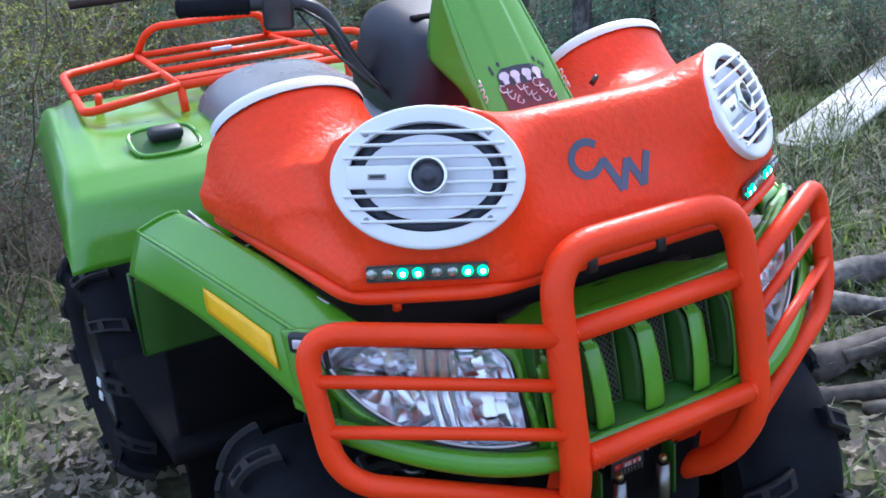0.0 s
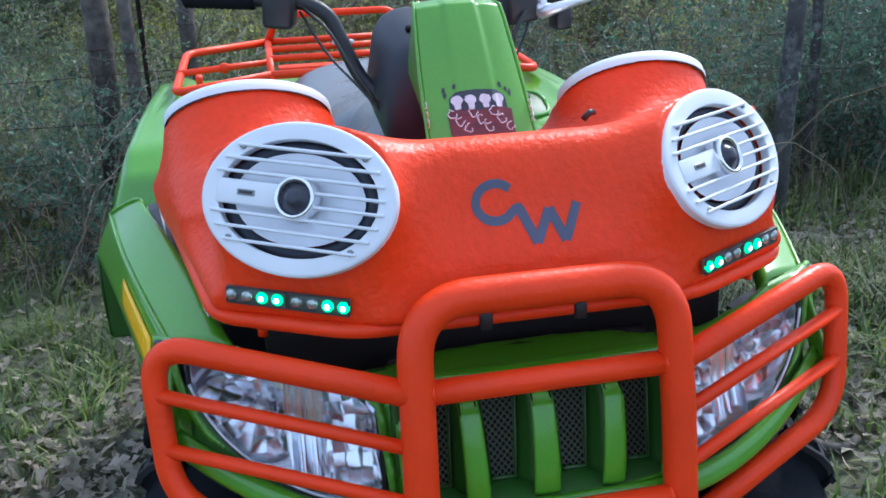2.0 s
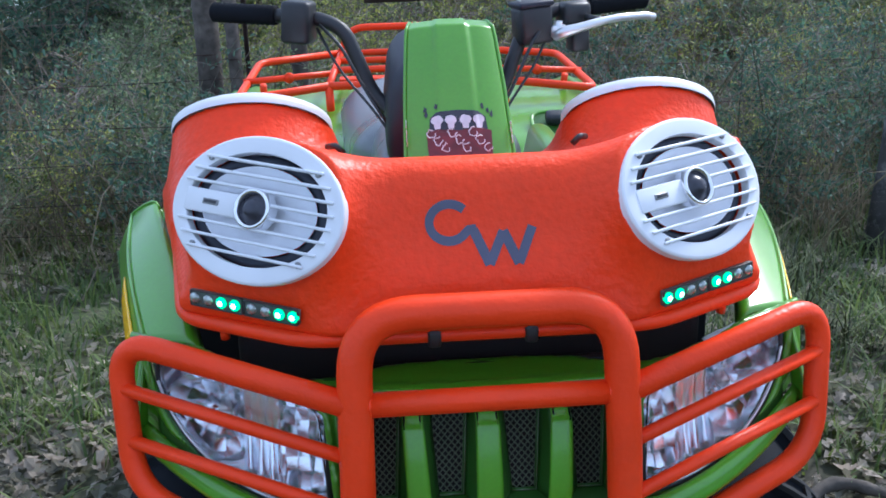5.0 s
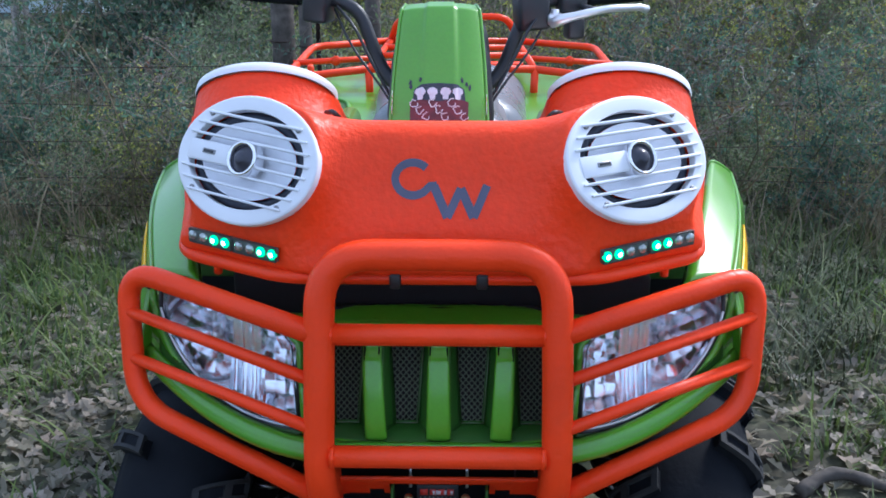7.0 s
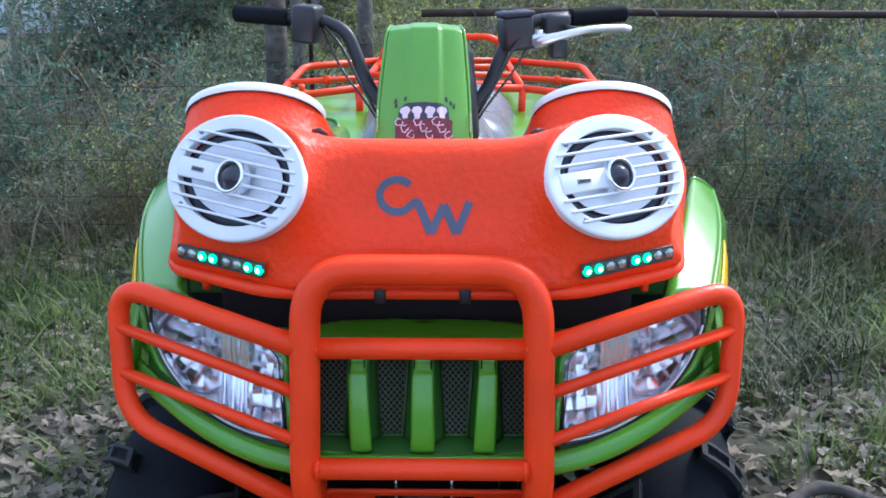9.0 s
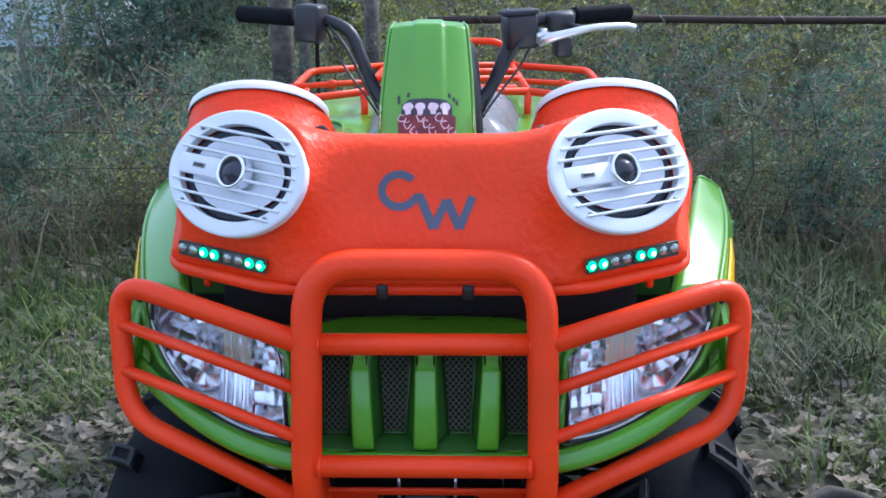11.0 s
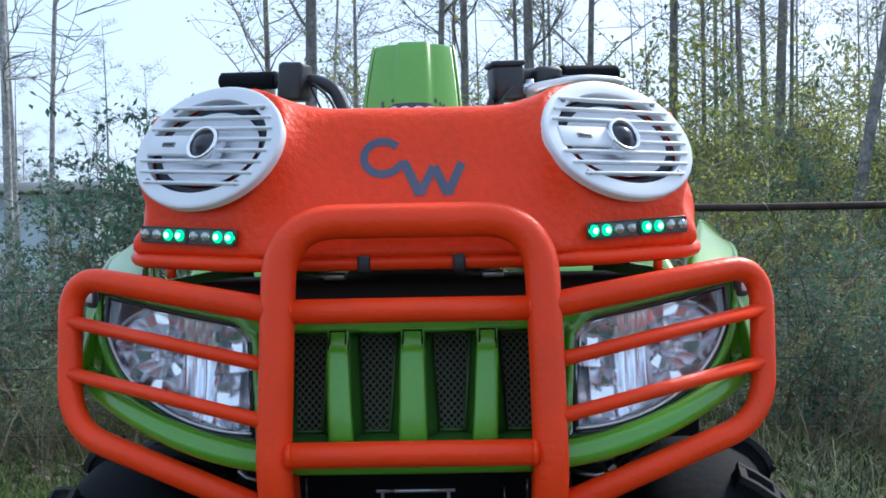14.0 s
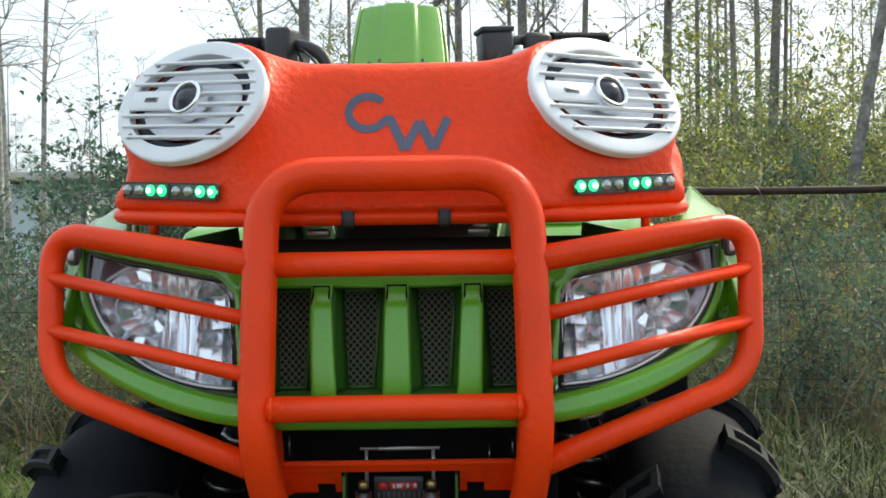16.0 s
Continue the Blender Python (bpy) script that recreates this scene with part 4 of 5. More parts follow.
def nac_side(u, v):
    y, z, w = nac(v)
    yb = float(np.interp(z, [0.98, 1.085, 1.13, 1.18, 1.234], [0.27, 0.355, 0.480, 0.470, 0.455]))
    yb = max(yb, y + 0.004)
    k = u
    return (w - 0.012 * k, y + 0.010 + (yb - y - 0.010) * k, z - 0.006 * k)


for s in (-1, 1):
    sub("nacelle_side", (lambda g: g if s > 0 else mirrored(g))(sheet(nac_side, 8, 30, -0.004)), GREEN, cover)


def on_nacelle(x, d, lift):
    """A point of the nacelle's front: x across, d metres down from its top edge."""
    y0, z0, y1, z1 = 0.262, 1.060, 0.384, 1.212
    L = math.hypot(y1 - y0, z1 - z0)
    t = 1 - d / L
    n = (-(z1 - z0) / L, (y1 - y0) / L)
    w = 0.0765 + (0.0655 - 0.0765) * t
    ax = abs(x / w)
    vv = (1 + 2 * t) / 6
    off = 0.008 * (1 - ax ** 4) + 0.005 * (1 - min(1, max(0, (ax - 0.36) / 0.06))) * min(1, max(0, (vv - 0.15) * 3))
    return (x, y0 + (y1 - y0) * t + 0.008 - off * 0.75 + n[0] * lift, z0 + (z1 - z0) * t - 0.004 + off * 0.6 + n[1] * lift)


def patch(outline, lift):
    """A flat decal piece given by its outline (x, d)."""
    outline = [(x, d + 0.044) for x, d in outline]
    n = len(outline)
    mx, md = sum(p[0] for p in outline) / n, sum(p[1] for p in outline) / n
    dense = [lerp(outline[i], outline[(i + 1) % n], k / 4) for i in range(n) for k in range(4)]
    n = len(dense)
    rings = [1.0, 0.75, 0.5, 0.25]
    pts = [on_nacelle(mx + (x - mx) * r, md + (d - md) * r, lift) for r in rings for x, d in dense] + [on_nacelle(mx, md, lift)]
    faces = [(r * n + i, r * n + (i + 1) % n, (r + 1) * n + (i + 1) % n, (r + 1) * n + i) for r in range(3) for i in range(n)]
    return pts, faces + [(3 * n + i, 3 * n + (i + 1) % n, 4 * n) for i in range(n)]


def blob(cx, cd, rx, rd, lift, jag=0.0, seed=1, n=18):
    rng = random.Random(seed)
    return patch([(cx + rx * math.cos(2 * math.pi * i / n) * (1 + jag * rng.uniform(-1, 1)), cd + rd * math.sin(2 * math.pi * i / n) * (1 + jag * rng.uniform(-1, 1))) for i in range(n)], lift)


sub("decal_ground", join(patch([(-0.040, 0.088), (-0.030, 0.079), (0.0, 0.077), (0.030, 0.079), (0.040, 0.088), (0.043, 0.12), (0.03, 0.125), (-0.03, 0.125), (-0.043, 0.12)], 0.0014),
                         *[blob(sx * k, d, 0.0022, 0.005, 0.0014, 0.5, i) for i, (sx, k, d) in enumerate([(-1, 0.045, 0.082), (1, 0.044, 0.078), (-1, 0.046, 0.074), (1, 0.049, 0.084), (-1, 0.03, 0.070), (1, 0.036, 0.071)])]),
    DECAL_DARK, cover, "black ragged decal ground", False)
sub("decal_red_band", patch([(-0.046, 0.111), (-0.03, 0.107), (0, 0.110), (0.03, 0.106), (0.047, 0.110), (0.046, 0.150), (0.02, 0.156), (-0.02, 0.154), (-0.045, 0.150)], 0.0020), DECAL_RED, cover, "maroon lower half of the decal", False)
for i, x in enumerate((-0.030, -0.0105, 0.0105, 0.030)):
    sub("decal_pale_shape", join(blob(x, 0.093, 0.0085, 0.0075, 0.0027, 0.08, i), patch([(x - 0.005, 0.099), (x + 0.005, 0.099), (x + 0.004, 0.107), (x - 0.004, 0.107)], 0.0027)), DECAL_PALE, cover, "pale rounded decal shape", False)
rngd = random.Random(5)
swirls = []
for i in range(9):
    cx, cd = -0.04 + 0.01 * i, 0.113 + 0.012 * (i % 3)
    r = 0.006
    loop = [on_nacelle(cx + r * math.cos(a) * rngd.uniform(0.7, 1.3), 0.044 + cd + r * math.sin(a) * rngd.uniform(0.7, 1.4), 0.0028) for a in np.linspace(0, 5.2, 12)]
    swirls.append(tube(loop, 0.0009, 4))
sub("decal_outline", join(*swirls), DECAL_PALE, cover, "thin pale swirling decal lines", False)

# side figure "700" running up the nacelle's flank
for s in (-1, 1):
    cu = bpy.data.curves.new("figure", "FONT")
    cu.body, cu.size, cu.extrude, cu.align_x = "700", 0.026, 0.0004, "LEFT"
    tmp = bpy.data.objects.new("figure", cu)
    scene.collection.objects.link(tmp)
    me = bpy.data.meshes.new_from_object(tmp.evaluated_get(bpy.context.evaluated_depsgraph_get()))
    bpy.data.objects.remove(tmp)
    me.materials.append(DECAL_PALE)
    if s > 0:
        place = frame_at(Vector((0.0755, 0.285, 1.066)), (0, 0.62, 0.78), (0, -0.78, 0.62), (1, 0, 0))
    else:
        place = frame_at(Vector((-0.0745, 0.312, 1.100)), (0, -0.62, -0.78), (0, -0.78, 0.62), (-1, 0, 0))
    me.transform(LIFT @ place)
    part("model_figure", me, DECAL_PALE, cover, "pale model number figures")

# ---- dash, handlebar and controls ----
dash_shape = moved(box(0, 0, 0, 0.205, 0.30, 0.190, 0.050, 4, 0.80), pose(-0.008, 0.595, 1.095, 12))
dash = bike_part("dash", dash_shape, DASH, label="black plastic instrument dash")
sub("dash_slot", moved(box(0, -0.03, 0.089, 0.10, 0.02, 0.012, 0.004), pose(-0.008, 0.590, 1.098, 12)), CHASSIS, dash)
BAR_R = [(0.0, 0.60, 1.03), (0.060, 0.60, 1.035), (0.112, 0.640, 1.075), (0.158, 0.665, 1.192), (0.205, 0.680, 1.211), (0.385, 0.742, 1.220)]
BAR = [(-x, y, z) for x, y, z in reversed(BAR_R)] + BAR_R[1:]
handlebar = bike_part("handlebar", tube(rounded(BAR, 0.04), 0.0125, 14), BLACK, label="black handlebar with rubber grips and a brake lever")
handlebar.location = (-0.008, 0, 0.010)
for s in (-1, 1):
    a, b = Vector((s * 0.275, 0.7041, 1.2145)), Vector((s * 0.392, 0.7444, 1.2203))
    d = (b - a) / 24
    grip = tube([a + d * i for i in range(25)], 0.0165, 16, True, [0.0165 + (0.0014 if i % 2 else 0) for i in range(24)] + [0.012])
    sub("grip", grip, RUBBER, handlebar, "ribbed black rubber grip")
    cable = rounded([(s * 0.20, 0.66, 1.20), (s * 0.165, 0.62, 1.17), (s * 0.13, 0.60, 1.10), (s * 0.09, 0.56, 1.04)], 0.05)
    sub("control_cable", tube(cable, 0.0030, 8), BLACK, handlebar)
    cable2 = rounded([(s * 0.205, 0.665, 1.195), (s * 0.172, 0.625, 1.13), (s * 0.11, 0.57, 1.06), (s * 0.07, 0.54, 1.0)], 0.06)
    sub("control_cable", tube(cable2, 0.0024, 8), BLACK, handlebar)
sub("switch_box", moved(box(0, 0, 0, 0.052, 0.05, 0.072, 0.008), pose(-0.236, 0.675, 1.205, 0, 4, -18)), BLACK, handlebar, "black switch box")
sub("brake_reservoir", moved(box(0, 0, 0, 0.062, 0.05, 0.066, 0.008), pose(0.168, 0.655, 1.190, 0, -4, 16)), BLACK, handlebar, "black brake reservoir")
sub("throttle_box", moved(join(box(0, 0, 0, 0.055, 0.045, 0.040, 0.010), box(0.0, -0.018, -0.045, 0.035, 0.03, 0.04, 0.006)), pose(0.245, 0.680, 1.205, 0, 0, 18)), BLACK, handlebar, "black throttle housing")
lever = rounded([(0.205, 0.640, 1.172), (0.235, 0.630, 1.182), (0.31, 0.645, 1.198), (0.378, 0.678, 1.197), (0.390, 0.684, 1.192)], 0.03)
sub("brake_lever", tube(lever, 0.0075, 12, True, [0.011 - 0.004 * min(1, i / 10) for i in range(len(lever) - 1)] + [0.009]), ALLOY, handlebar, "silver alloy brake lever")
sub("lever_pivot", tube([(0.212, 0.645, 1.164), (0.212, 0.645, 1.196)], 0.008, 12), ALLOY, handlebar, "silver lever pivot bolt")
sub("reservoir_lid", moved(box(0, 0, 0.036, 0.066, 0.054, 0.010, 0.004), pose(0.168, 0.655, 1.190, 0, -4, 16)), DASH, handlebar)
for sx in (-0.022, 0.022):
    sub("lid_screw", moved(lathe([(0.004, 0.040), (0.004, 0.0425), (0.0, 0.0428)], 10), pose(0.168 + sx, 0.655 + sx * 0.29, 1.190, 0, -4, 16)), STEEL, handlebar)
sub("throttle_lever", tube(rounded([(0.262, 0.655, 1.200), (0.285, 0.640, 1.196), (0.300, 0.652, 1.190)], 0.01), 0.006, 10), BLACK, handlebar, "black thumb throttle lever")
sub("lever_perch", box(0.213, 0.648, 1.178, 0.03, 0.03, 0.022, 0.005), ALLOY, handlebar)


# ---- seat, tank sides ----
def seat_fn(u, v):
    a = math.pi * (1.15 * u - 0.075)
    y = 0.72 + 0.86 * v
    w = 0.165 + 0.045 * v
    h = 0.13
    end = min(1.0, (v * 8) ** 0.5, ((1 - v) * 6) ** 0.5) if 0 < v < 1 else 0.05
    dip = 0.968 + 0.05 * (1 - v) ** 2 + 0.03 * v ** 3 - 0.10 - (0.02 * math.sin(math.pi * v))
    return (-w * math.cos(a) * end, y, dip + h * math.sin(a) ** 0.7 * end if math.sin(a) > 0 else dip + h * math.sin(a))


seat = bike_part("seat", sheet(seat_fn, 24, 30), VINYL, label="grey-black vinyl seat with dusty sheen")
tank = bike_part("tank_cover", box(0, 0.70, 0.88, 0.30, 0.44, 0.30, 0.07, 4, 0.8), VINYL, label="dark tank cover between rider's knees")
for s in (-1, 1):
    bike_part("side_panel", moved(box(0, 0, 0, 0.05, 0.50, 0.20, 0.02, 3), pose(s * 0.205, 0.70, 0.87, 0, s * 12, 0)), GREEN, label="green body side panel")


# ---- rear fenders and rack ----
REAR_PROFILE = [(1.07, 0.700), (1.085, 0.765), (1.125, 0.832), (1.20, 0.880), (1.40, 0.912), (1.56, 0.925), (1.70, 0.930), (1.76, 0.926), (1.80, 0.912), (1.82, 0.898)]


def rear_fender(u, v):
    """u: front to back; v: outer to inner edge."""
    k = u * (len(REAR_PROFILE) - 1)
    i = min(int(k), len(REAR_PROFILE) - 2)
    y, z = lerp(REAR_PROFILE[i], REAR_PROFILE[i + 1], k - i)
    x = 0.612 - 0.012 * min(1, v / 0.06) - 0.415 * v - 0.070 * min(1, max(0, (y - 1.1) / 0.6))
    drop = 0.085 * max(0, 1 - v / 0.06) * min(1, u * 4) if v < 0.06 else 0
    bump = 0.012 * math.exp(-((v - 0.22) / 0.05) ** 2) * min(1, max(0, (y - 1.15) * 3))
    return (x, y, z - drop + bump)


for s in (-1, 1):
    flip = (lambda g: g) if s > 0 else mirrored
    rf = bike_part("rear_fender", flip(sheet(rear_fender, 40, 36, 0.005)), GREEN, label="green rear fender sloping to the foot well")
    m = pose(s * 0.336, 1.255, 0.895, 20, 0, 0)
    ringp = [(0.075 * math.copysign(abs(math.cos(a)) ** 0.5, math.cos(a)), 0.058 * math.copysign(abs(math.sin(a)) ** 0.6, math.sin(a)), 0.006) for a in np.linspace(0, 2 * math.pi, 40)]
    sub("recess_rim", tube([m @ Vector(p) for p in ringp], 0.005, 8), GREEN, rf)
    # shallow plate; the recess's shade comes from its darker green
    sub("recess_floor", moved(box(0, 0, 0.003, 0.140, 0.106, 0.006, 0.002), m), GREEN_SHADE, rf, "recess floor with shade put in its green")
    sub("latch", moved(box(-0.005 * s, 0.005, 0.02, 0.078, 0.040, 0.030, 0.012, 3), m), BLACK, rf, "black cover latch in a recess")

A, Bc, C, D = (0.459, 1.534, 0.937), (0.225, 1.53, 0.966), (0.430, 1.92, 0.977), (0.200, 2.04, 0.982)
rack = bike_part("rear_rack", tube(rounded([(-0.225, 1.53, 0.966), (0.225, 1.53, 0.966)], 0.02), 0.0105), ORANGE_TUBE, label="orange tubular rear cargo rack")
rack.location = (0, -0.07, 0.011)
for s in (-1, 1):
    q = [(s * p[0], p[1], p[2]) for p in (Bc, A, C, D)]
    sub("rack_wing", tube(rounded(q, 0.035), 0.0105), ORANGE_TUBE, rack)
    sub("rack_bar", tube([q[0], q[3]], 0.0095), ORANGE_TUBE, rack)
    sub("rack_bar", tube([(s * 0.215, 1.72, 0.97), (s * 0.457, 1.70, 0.958)], 0.0085), ORANGE_TUBE, rack)
    sub("rack_leg", tube([(s * 0.225, 1.53, 0.966), (s * 0.222, 1.52, 0.875)], 0.0105), ORANGE_TUBE, rack)
    sub("rack_leg", tube([(s * 0.40, 1.64, 0.958), (s * 0.40, 1.66, 0.92)], 0.009), ORANGE_TUBE, rack)
    sub("rack_knob", tube([(s * 0.335, 1.712, 0.964), (s * 0.335, 1.700, 0.964)], 0.014), ORANGE_TUBE, rack)
for y, z in ((1.74, 0.975), (1.90, 0.978), (2.04, 0.982)):
    sub("rack_bar", tube([(-0.213, y, z), (0.213, y, z)], 0.0095), ORANGE_TUBE, rack)
sub("rack_plate", box(0, 1.65, 0.962, 0.40, 0.05, 0.012, 0.003), ORANGE_TUBE, rack)
loop = rounded([(-0.200, 2.04, 0.982), (-0.170, 1.99, 1.062), (0.170, 1.99, 1.062), (0.200, 2.04, 0.982)], 0.05)
sub("rack_loop", tube(loop, 0.0105), ORANGE_TUBE, rack)
sub("rack_light_bar", box(0, 1.88, 0.990, 0.06, 0.012, 0.012, 0.003), DECAL_PALE, rack)


# ---- wheels ----
def swept(line, a0, twist, off, half, low, high):
    """A bar following the tyre's cross-section line of (radius, height, normal r, normal z), turned about the axle."""
    pts, faces = [], []
    n = len(line)
    for k, (r, z, nr, nz) in enumerate(line):
        a = a0 + twist * k / (n - 1)
        for d_, h in ((-half, low), (-half * 0.68, high), (half * 0.68, high), (half, low)):
            rr = r + nr * h
            aa = a + (off + d_) / rr
            pts.append((rr * math.cos(aa), rr * math.sin(aa), z + nz * h))
    for k in range(n - 1):
        q = 4 * k
        faces += [(q + i_, q + i_ + 1, q + i_ + 5, q + i_ + 4) for i_ in range(3)]
    return pts, faces + [(3, 2, 1, 0), tuple(4 * (n - 1) + i_ for i_ in range(4))]


def tyre_shape(R, w):
    half = [(0.150, 0.36), (0.170, 0.43), (0.195, 0.475), (0.225, 0.497), (0.252, 0.495), (R - 0.082, 0.470), (R - 0.064, 0.43), (R - 0.050, 0.37), (R - 0.041, 0.29), (R - 0.035, 0.20), (R - 0.032, 0.10)]
    prof = [(r, -k * w) for r, k in half] + [(R - 0.031, 0)] + [(r, k * w) for r, k in reversed(half)]
    shapes, rails = [lathe(prof, 72)], []
    arc = half[4:-1]
    n = 12
    for s in (-1, 1):
        pts = [(r, s * k * w) for r, k in reversed(arc)]
        dense = [lerp(pts[i], pts[i + 1], q / 2) for i in range(len(pts) - 1) for q in range(2)] + [pts[-1]]
        line = []
        for i, (r, z) in enumerate(dense):
            (r0, z0), (r1, z1) = dense[max(0, i - 1)], dense[min(len(dense) - 1, i + 1)]
            nr, nz = (z1 - z0), -(r1 - r0)
            k = math.hypot(nr, nz) * (1 if nr * 1.0 + nz * s * 0.3 > 0 else -1)
            line.append((r, z, nr / k, nz / k))
        for i in range(n):
            a = 2 * math.pi * (i + (0.5 if s > 0 else 0)) / n
            shapes.append(swept(line, a, 0.16, 0, 0.0185, -0.004, 0.020))
            for off in (-0.0130, 0.0130):
                rails.append(swept(line, a, 0.16, off, 0.0046, 0.016, 0.026))
            for k0 in (0, 4, 8, len(line) - 2):
                seg = line[k0:k0 + 2]
                t0 = 0.16 * k0 / (len(line) - 1)
                rails.append(swept(seg, a + t0, 0.016, 0, 0.015, 0.016, 0.0255))
    return join(*shapes, *rails), sum(len(g[1]) for g in shapes)


tyre_mesh, plain_faces = tyre_shape(0.337, 0.222)
TYRE = mesh_of("tyre", tyre_mesh, RUBBER)
TYRE.materials.append(LUG)
TYRE.polygons.foreach_set("material_index", [0 if i < plain_faces else 1 for i in range(len(TYRE.polygons))])
TYRE.set_sharp_from_angle(angle=radians(38))
RIM_SHAPE = lathe([(0.158, -0.09), (0.150, -0.085), (0.140, -0.05), (0.140, 0.05), (0.150, 0.085), (0.158, 0.09), (0.145, 0.08), (0.10, 0.045), (0.045, 0.055), (0.04, 0.07), (0.0, 0.07)], 40)
RIM_MESH = mesh_of("wheel", RIM_SHAPE, RIM)
for s, y in ((-1, 0.33), (1, 0.33), (-1, 1.56), (1, 1.56)):
    wheel = part("wheel", RIM_MESH, RIM, bike, "muddy wheel with deep-lugged tyre")
    wheel.matrix_basis = pose(s * (0.420 if y < 1 else 0.428), y, 0.340, 0, 0, -6 if y < 1 else 0) @ pose(0, 0, 0, 0, 90 * s, 0) @ pose(0, 0, 0, 0, 0, 9 + 8 * y) @ Matrix.Diagonal((1, 1, 1 if y < 1 else 1.12, 1))
    part("tyre", TYRE, RUBBER, wheel, "deep-lugged mud tyre")

for z in (0.343, 0.303):
    bike_part("tyre_mark", moved(box(0, 0, 0, 0.004, 0.024, 0.020, 0.001), pose(-0.5745, 1.322 - 0.25 * (z - 0.323), z, 0, 8, 6)), WHITE, label="small white paint mark on the rear tyre")

# ---- underbody ----
under = bike_part("chassis", box(0, 0.95, 0.50, 0.36, 1.75, 0.30, 0.04), CHASSIS, label="dark steel underbody")
# Radiator and underhood box take the cavity's shade as their colour.
sub("radiator", box(0, 0.125, 0.70, 0.36, 0.02, 0.22, 0.004), CAVITY_SHADE, under)
sub("underhood", box(0, 0.33, 0.80, 0.66, 0.30, 0.10, 0.02), CAVITY_SHADE, under, "dark box standing for the unlit space under the console")
for s in (-1, 1):
    sub("a_arm", tube([(s * 0.15, 0.20, 0.42), (s * 0.38, 0.32, 0.30)], 0.016), CHASSIS, under)
    sub("a_arm", tube([(s * 0.15, 0.45, 0.42), (s * 0.38, 0.34, 0.30)], 0.016), CHASSIS, under)
    sub("shock", tube([(s * 0.17, 0.27, 0.72), (s * 0.34, 0.31, 0.36)], 0.03, 16), CHASSIS, under, "dark coil shock absorber")
    sub("spring_coil", tube([(s * (0.17 + 0.17 * i / 90) + 0.033 * math.cos(i * 0.7), 0.27 + 0.04 * i / 90 + 0.033 * math.sin(i * 0.7), 0.72 - 0.36 * i / 90) for i in range(91)], 0.005, 6), STEEL, under, "steel coil spring")
    sub("inner_guard", box(s * 0.36, 0.735, 0.44, 0.34, 0.02, 0.46, 0.006), CHASSIS, under, "black inner mud guard")
    sub("guard_side", box(s * 0.20, 0.42, 0.58, 0.02, 0.62, 0.34, 0.006), CHASSIS, under)
    sub("foot_well", box(s * 0.42, 0.92, 0.44, 0.28, 0.50, 0.03, 0.01), CHASSIS, under)
    sub("axle", tube([(s * 0.1, 1.56, 0.27), (s * 0.45, 1.56, 0.27)], 0.022), CHASSIS, under)
sub("hook", tube(rounded([(0.235, 0.07, 0.612), (0.262, 0.07, 0.617), (0.270, 0.07, 0.632), (0.262, 0.07, 0.643)], 0.01), 0.005, 8), ALLOY, under, "pale hook end")


# ---- ground ----
def ground_z(x, y):
    near = max(0.0, 1 - max(0.0, math.hypot(x, y - 2) - 10) / 10)
    bumps = 0.05 * noise.noise(Vector((x * 0.35, y * 0.35, 3.1))) + 0.02 * noise.noise(Vector((x * 1.7, y * 1.7, 7.7)))
    calm = min(1.0, max(abs(x) - 0.7, abs(y - 0.95) - 1.3, 0.0) / 0.8)
    return GROUND + near * bumps * calm


axis_x = sorted({round(v, 3) for v in [*np.arange(-14, 14.01, 0.25), *np.linspace(-400, -14, 24), *np.linspace(14, 400, 24)]})
axis_y = sorted({round(v, 3) for v in [*np.arange(-8, 18.01, 0.25), *np.linspace(-400, -8, 24), *np.linspace(18, 400, 24)]})
gv = [(x, y, ground_z(x, y)) for x in axis_x for y in axis_y]
ny = len(axis_y)
gf = [(i * ny + j, (i + 1) * ny + j, (i + 1) * ny + j + 1, i * ny + j + 1) for i in range(len(axis_x) - 1) for j in range(ny - 1)]
tagged(part("ground", (gv, gf), SOIL), "woodland ground of soil, leaves and thin grass", "ground", kind="structure")


def stuff(name, shape, material, label, category):
    return tagged(part(name, shape, material, smooth=False), label, category, kind="stuff")


def oak_leaf(rng, size):
    """A lobed dry leaf, bent along its rib."""
    half = [(0.0, 0.03), (0.22, 0.24), (0.38, 0.12), (0.54, 0.28), (0.72, 0.13), (1.0, 0.02)]
    curl, fold = rng.uniform(-0.5, 0.7), rng.uniform(0.0, 0.9)
    pts, faces = [], []
    for t, w in half:
        z = curl * (t - 0.5) ** 2 * 1.2
        for sx in (-1, 0, 1):
            pts.append(((t - 0.5) * size, sx * w * size, (z + fold * abs(sx) * w) * size))
    for i in range(len(half) - 1):
        k = 3 * i
        faces += [(k, k + 3, k + 4, k + 1), (k + 1, k + 4, k + 5, k + 2)]
    return pts, faces


def scatter(shapes, places):
    """Copies of small shapes, one of the list at each (matrix), as one shape."""
    allp, allf, k = [], [], 0
    arr = [(np.array(p), f) for p, f in shapes]
    for i, m in enumerate(places):
        p, f = arr[i % len(arr)]
        mm = np.array(m)
        allp.append(p @ mm[:3, :3].T + mm[:3, 3])
        allf += [tuple(a + k for a in q) for q in f]
        k += len(p)
    return np.concatenate(allp).tolist(), allf


rng = random.Random(11)
leaf_shapes = [oak_leaf(rng, 1.0) for _ in range(14)]
spots = []
